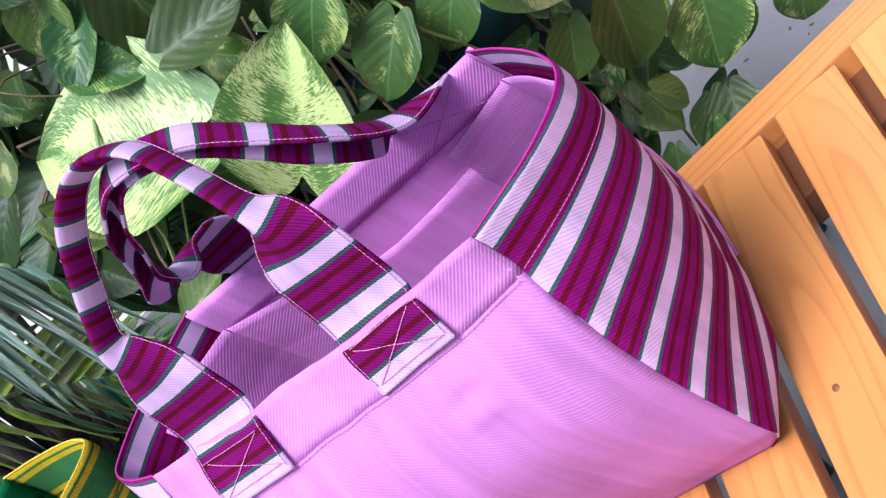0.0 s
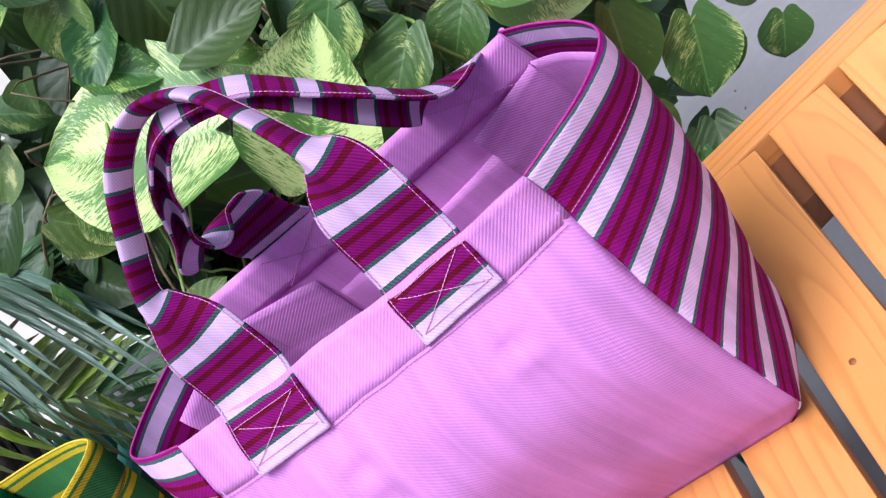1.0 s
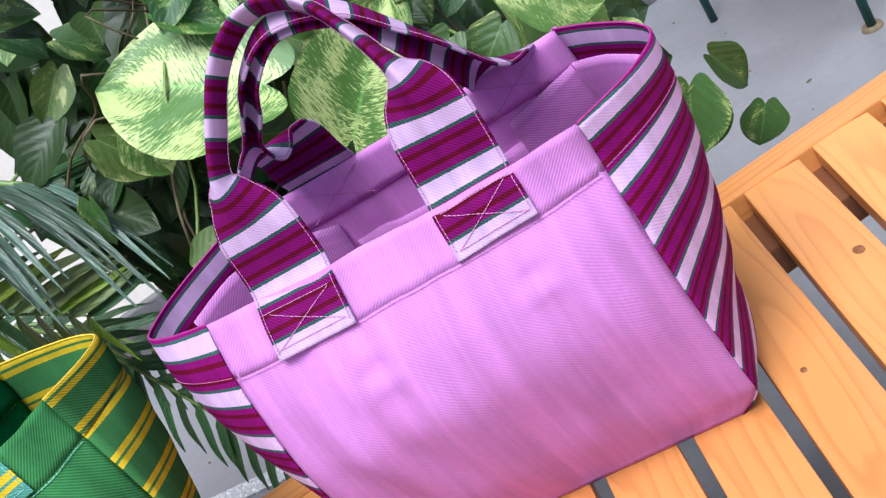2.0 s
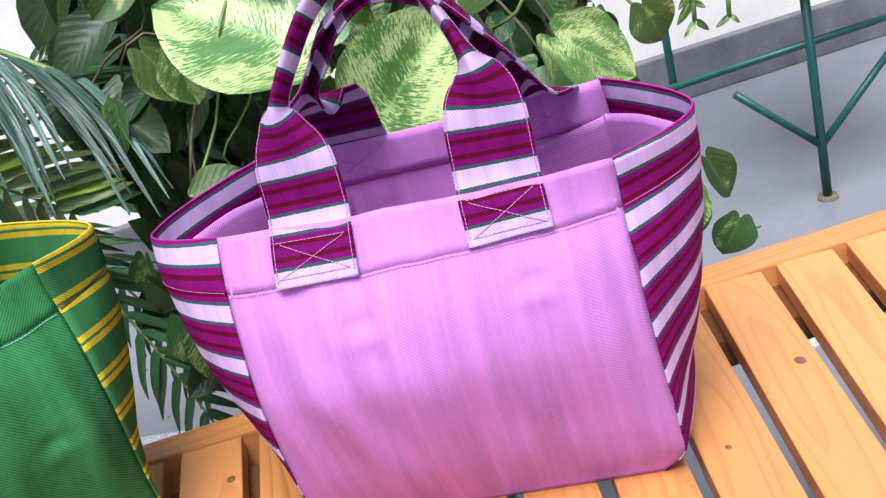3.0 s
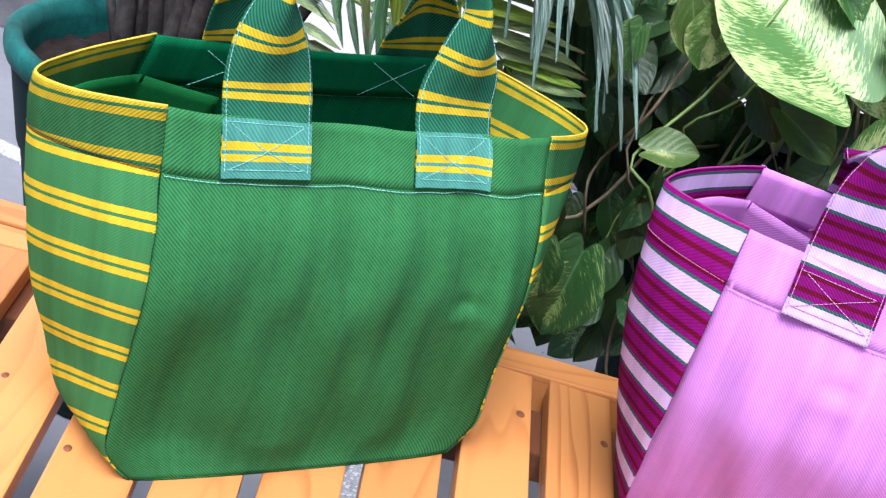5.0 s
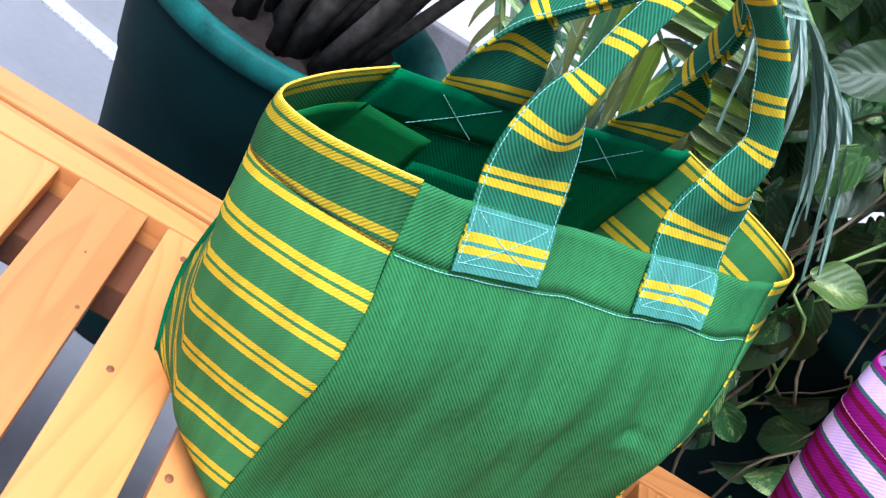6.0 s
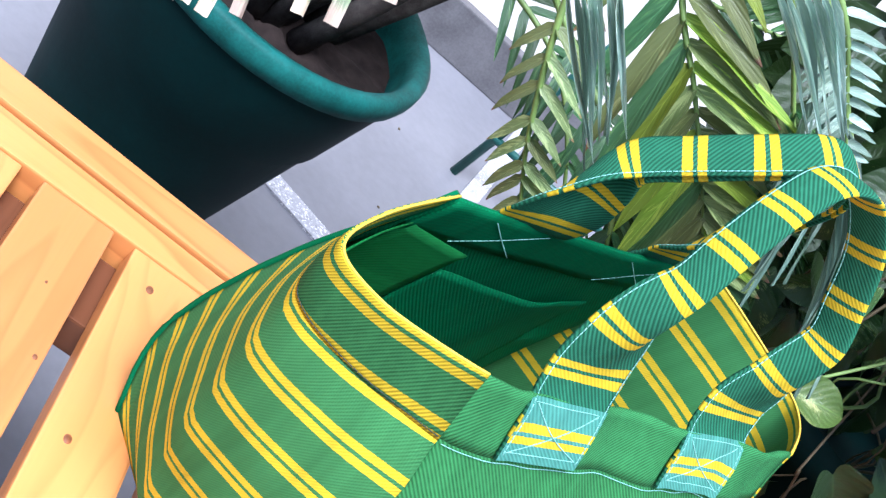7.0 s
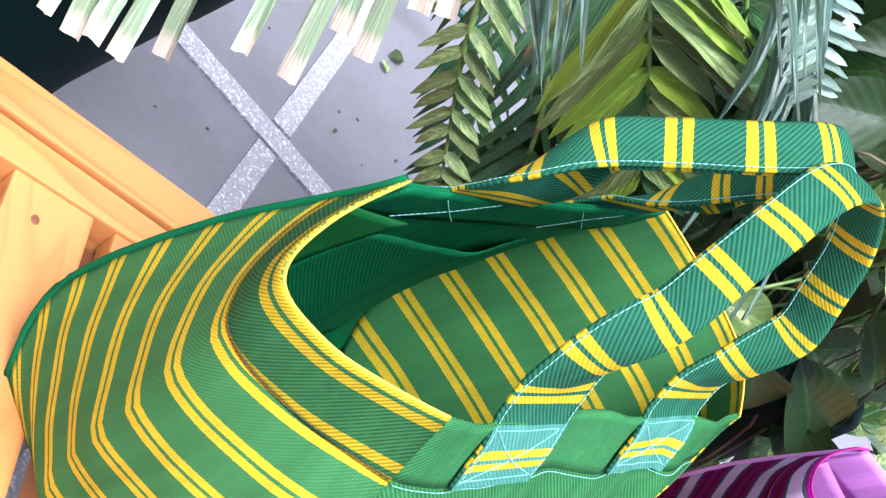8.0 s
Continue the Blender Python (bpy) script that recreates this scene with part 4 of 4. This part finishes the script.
rim = lathe([(0.176, 0.445), (0.1825, 0.449), (0.1855, 0.460), (0.1850, 0.472), (0.178, 0.477), (0.167, 0.474), (0.162, 0.455), (0.160, 0.42)])
part("pot_rim", rim, pot_rim, palm, "worn lighter green rim")
bm2 = lathe([(0.0001, 0.442), (0.03, 0.446), (0.06, 0.444), (0.10, 0.440), (0.13, 0.437), (0.163, 0.432)], 48)
for v in bm2.verts:
    v.co.z += 0.012 * noise.noise(v.co * 40) + 0.006 * noise.noise(v.co * 110)
part("soil", bm2, soil, palm)
rp = random.Random(5)
for k in range(34):
    a, rr = rp.uniform(0, 6.28), rp.uniform(0.0, 0.085)
    x, y = rr * math.cos(a), rr * math.sin(a)
    lean = Vector((x * 2.2 + rp.uniform(-0.05, 0.1), y * 2.2 + rp.uniform(-0.03, 0.08), 0.5))
    p0 = Vector((x, y, 0.44))
    path = [p0 + lean * s + Vector((0, 0, 0.1 * s * s)) for s in (0, 0.15, 0.4, 0.8, 1.4)]
    part("trunk", tube(path, rp.uniform(0.005, 0.013), 10, lambda t: 1.25 - 0.75 * t), trunk_grey, palm)
# fronds that hang behind and beside the green bag
frond(palm, [(-0.40, 0.30, 0.84), (-0.24, 0.22, 0.855), (-0.10, 0.205, 0.765), (-0.025, 0.205, 0.700), (0.015, 0.200, 0.655)], None, 26, 0.135, DARK, 0.05, 0.55, (-0.1, -0.75, 0.6), 16, 0.0105, 0.5)
frond(palm, [(-0.40, 0.44, 0.70), (-0.20, 0.42, 0.72), (-0.05, 0.43, 0.76), (0.05, 0.43, 0.815)], None, 18, 0.12, DARK, 0.1, 0.6, (-0.1, -0.75, 0.6), 17, 0.010, 0.5)
frond(palm, [(-0.40, 0.16, 0.90), (-0.34, 0.10, 0.75), (-0.29, 0.08, 0.664), (-0.249, 0.08, 0.613), (-0.200, 0.08, 0.556)], None, 15, 0.039, OLIVE, 0.1, 0.85, (-0.5, -0.6, 0.4), 1, 0.0095)
frond(palm, [(-0.36, 0.22, 0.92), (-0.28, 0.15, 0.80), (-0.211, 0.12, 0.749), (-0.143, 0.12, 0.699), (-0.085, 0.12, 0.650)], None, 17, 0.105, OLIVE + DARK[:1] + SUNLIT[:1], 0.1, 0.75, (-0.5, -0.6, 0.5), 2, 0.019)
frond(palm, [(-0.45, 0.40, 0.80), (-0.42, 0.48, 1.0), (-0.30, 0.45, 1.02), (-0.18, 0.35, 0.92)], None, 22, 0.18, DARK, 0.4, 0.7, (-0.2, -0.6, 0.7), 9, 0.010)
frond(palm, [(-0.27, 0.34, 0.66), (-0.15, 0.22, 0.62), (-0.08, 0.16, 0.50), (-0.03, 0.12, 0.36)], None, 20, 0.07, DARK, 0.25, 0.75, (-0.1, -0.7, 0.6), 12, 0.011)
frond(palm, [(-0.32, 0.42, 0.62), (-0.20, 0.36, 0.60), (-0.10, 0.30, 0.50), (-0.04, 0.26, 0.36)], None, 20, 0.07, DARK, 0.15, 0.75, (-0.1, -0.7, 0.6), 13, 0.010)


def hanging(root_a, root_b, tip_a, tip_b, count, seed, wide):
    """Loose pale strips that hang from a short piece of rachis."""
    r = random.Random(seed)
    o = palm.matrix_world.translation
    ra, rb, ta, tb = Vector(root_a), Vector(root_b), Vector(tip_a), Vector(tip_b)
    fr = part("frond", tube([ra.lerp(rb, k / 8) - o for k in range(-3, 12)], 0.0025, 8), stem_green, palm)
    for k in range(count):
        f = k / (count - 1)
        root = ra.lerp(rb, f)
        tip = ta.lerp(tb, f + r.uniform(-0.12, 0.12))
        tip = root + (tip - root) * r.uniform(0.78, 1.15) + Vector((0, r.uniform(-0.012, 0.012), 0))
        ll = (tip - root).length
        ob = new("leaflet", r.choice(BLUE))
        ob.parent = fr
        ob.matrix_basis = Matrix.Translation(-o) @ leaf_pose(root, tip, (-0.4 + r.uniform(-0.5, 0.5), -0.8, 0.5)) @ Matrix.Diagonal((wide * r.uniform(0.6, 1.2) / ll / 0.08, 1, 1, 1))


# long blades that arch over and hang between the bags
ARCH = [leaf_mesh("leaflet", palm_arch, 0.08, 0.45, 0.20 + 0.05 * k, 90 + k, 12, 2, False) for k in range(3)]
arching = part("frond", tube([Vector((-0.20 + 0.019 * k, 0.20 - 0.008 * k, 0.86 - 0.0004 * k * k - 0.008 * k)) - palm.matrix_world.translation for k in range(9)], 0.003, 6), stem_green, palm)
ra = random.Random(12)
for k in range(13):
    f = k / 12
    root = Vector((-0.165, 0.175, 0.84)).lerp(Vector((-0.05, 0.135, 0.775)), f)
    tip = Vector((-0.125, 0.045, 0.70)).lerp(Vector((0.006, 0.035, 0.668)), f) + Vector((ra.uniform(-0.012, 0.012), ra.uniform(-0.01, 0.03), ra.uniform(-0.015, 0.03)))
    up = Vector((0.45, -0.5, 0.75)).normalized()
    mesh = ra.choice(ARCH)
    bend = (0.20 + 0.05 * ARCH.index(mesh)) * (tip - root).length
    ob = new("leaflet", mesh)
    ob.parent = arching
    ll = (tip + up * bend - root).length
    ob.matrix_basis = Matrix.Translation(-palm.matrix_world.translation) @ leaf_pose(root, tip + up * bend, up) @ Matrix.Diagonal((ra.uniform(0.009, 0.0125) / ll / 0.08, 1, 1, 1))
hanging((-0.372, 0.0, 0.778), (-0.350, 0.0, 0.800), (-0.272, 0.0, 0.700), (-0.268, 0.0, 0.728), 9, 6, 0.0055)
hanging((-0.290, 0.0, 0.862), (-0.265, 0.0, 0.882), (-0.168, 0.0, 0.806), (-0.150, 0.0, 0.822), 7, 7, 0.0055)
frond(palm, [(-0.30, 0.06, 0.90), (-0.235, 0.03, 0.875), (-0.190, 0.03, 0.845), (-0.150, 0.03, 0.815)], None, 11, 0.030, BLUE, 0.1, 1.0, (-0.5, -0.6, 0.5), 15, 0.007, 0.35)
# a frond with trimmed tips that hangs from above near the pot
CUT = [leaf_mesh("leaflet", palm_dry, 0.08, 0.10, 0.02 * k, 60 + k, 8, 2, False, True) for k in range(3)]
o = palm.matrix_world.translation
root_a, root_b = Vector((-0.575, -0.215, 0.845)), Vector((-0.520, -0.215, 0.920))
fan = part("frond", tube([root_a.lerp(root_b, k / 8) - o for k in range(-3, 15)], 0.003, 8), stem_green, palm)
rf = random.Random(8)
for x, z in ((-0.558, 0.747), (-0.550, 0.746), (-0.543, 0.749), (-0.535, 0.750), (-0.527, 0.755), (-0.509, 0.774), (-0.499, 0.785), (-0.496, 0.800), (-0.490, 0.804), (-0.487, 0.821), (-0.483, 0.831)):
    f = (x + 0.558) / 0.075
    tip_ = Vector((x, -0.26, z)) + Vector((-0.002, rf.uniform(-0.006, 0.006), rf.uniform(0.001, 0.007)))
    root = root_a.lerp(root_b, f * 0.9)
    ll = (tip_ - root).length
    ob = new("leaflet", rf.choice(CUT))
    ob.parent = fan
    ob.matrix_basis = Matrix.Translation(-o) @ leaf_pose(root, tip_, (-0.45 + rf.uniform(-0.25, 0.25), -0.8, 0.45)) @ Matrix.Diagonal((rf.uniform(0.0052, 0.0068) / ll / 0.08, 1, 1, 1))

# ---- iron stand with a pot near the wall ----
stand = thing("plant_stand", "green iron plant stand with braced legs", "plant stand", pose(1.06, 0.895, 0))


def bar(name, a, b, r=0.009):
    return part(name, tube([a, b], r, 8), iron, stand)


bar("leg", (0, 0, 0), (0, 0, 0.42))
bar("leg", (0.42, 0.1, 0), (0.42, 0.1, 0.42))
bar("leg", (-0.1, 0.42, 0), (-0.1, 0.42, 0.42))
bar("crossbar", (-0.28, 0.0, 0.30), (0.5, 0.02, 0.30), 0.007)
bar("brace", (0, 0, 0.106), (-0.15, 0.0, 0.252), 0.007)
bar("brace", (0, 0, 0.106), (0.16, 0.0, 0.25), 0.007)
part("foot", lathe([(0.0001, 0.006), (0.018, 0.006), (0.020, 0.0)], 16), stem_brown, stand)
tub = lathe([(0.0001, 0.40), (0.13, 0.40), (0.15, 0.42), (0.18, 0.75), (0.19, 0.75), (0.18, 0.77), (0.0001, 0.72)])
tub_ob = link("plant_pot", tub, pot_green)
tub_ob.location = (1.10, 0.98, 0.021)
tagged(tub_ob, "dark green round pot on the iron stand", "plant pot")
stand_far = thing("plant_stand", "green iron stand leg beyond the bench", "plant stand", pose(0.12, 1.23, 0))
part("leg", tube([(0, 0, 0), (0.03, 0.02, 0.5)], 0.009, 8), iron, stand_far)
part("crossbar", tube([(0.0, 0.0, 0.106), (0.40, 0.0, 0.106)], 0.008, 8), iron, stand_far)


# a trailing plant in the pot on the stand
trailer = thing("trailing_plant", "pale green trailing plant with jagged hanging stems", "plant", pose(1.08, 0.93, 0.72))
JAG = [leaf_mesh("jagged_leaf", pothos_pale, 0.34, 0.2, 0.3, 80 + k, 8, 3) for k in range(2)]
rt = random.Random(31)
for k in range(16):
    a = rt.uniform(3.3, 6.1)
    p0 = Vector((0.12 * math.cos(a), 0.12 * math.sin(a), 0.06))
    p1 = Vector((0.21 * math.cos(a), 0.21 * math.sin(a), 0.05))
    p2 = Vector((0.22 * math.cos(a) + rt.uniform(-0.03, 0.03), 0.22 * math.sin(a), -rt.uniform(0.1, 0.34)))
    line = [Vector(v) for v in spline([p0, p1, p1.lerp(p2, 0.5), p2], 20)]
    st = part("stem", tube(line, 0.004, 6), stem_green, trailer)
    for i in range(5, 20, 2):
        for sg in (-1, 1):
            ob = new("leaf", JAG[i % 2])
            ob.parent = st
            way = Vector((sg * 0.8, -0.2, -0.6 + rt.uniform(-0.3, 0.3))).normalized()
            ob.matrix_basis = leaf_pose(line[i], line[i] + way * rt.uniform(0.025, 0.045), (0, -1, 0.3))

# ---- small things on the floor ----
def fallen_leaf(x, y, turn, size, mesh):
    ob = new("fallen_leaf", mesh)
    ob.matrix_world = leaf_pose((x, y, 0.006), (x + size * math.cos(turn), y + size * math.sin(turn), 0.01), (0.1, 0.1, 1))
    return tagged(ob, "small curled dry green leaf lying on the floor", "leaf", "fallen leaves")


fallen_leaf(0.233, 1.128, 0.6, 0.035, POTHOS[1])
fallen_leaf(0.223, 1.08, 2.2, 0.022, PALE[1])
fallen_leaf(0.128, 0.842, 1.1, 0.008, POTHOS[3])


# grit and crumbs of dry leaf on the floor
rg = random.Random(17)
bm = bmesh.new()
for k in range(70):
    x, y, r = rg.uniform(-0.7, 1.0), rg.uniform(0.45, 1.5), rg.uniform(0.001, 0.0032)
    m = Matrix.Translation((x, y, r * 0.4)) @ Matrix.Rotation(rg.uniform(0, 3), 4, "Z") @ Matrix.Diagonal((r * rg.uniform(0.8, 2.4), r, r * 0.5, 1))
    bmesh.ops.create_icosphere(bm, subdivisions=1, radius=1.0, matrix=m)
tagged(link("floor_grit", bm, stem_brown), "small brown crumbs and grit scattered on the floor", "grit", kind="stuff")
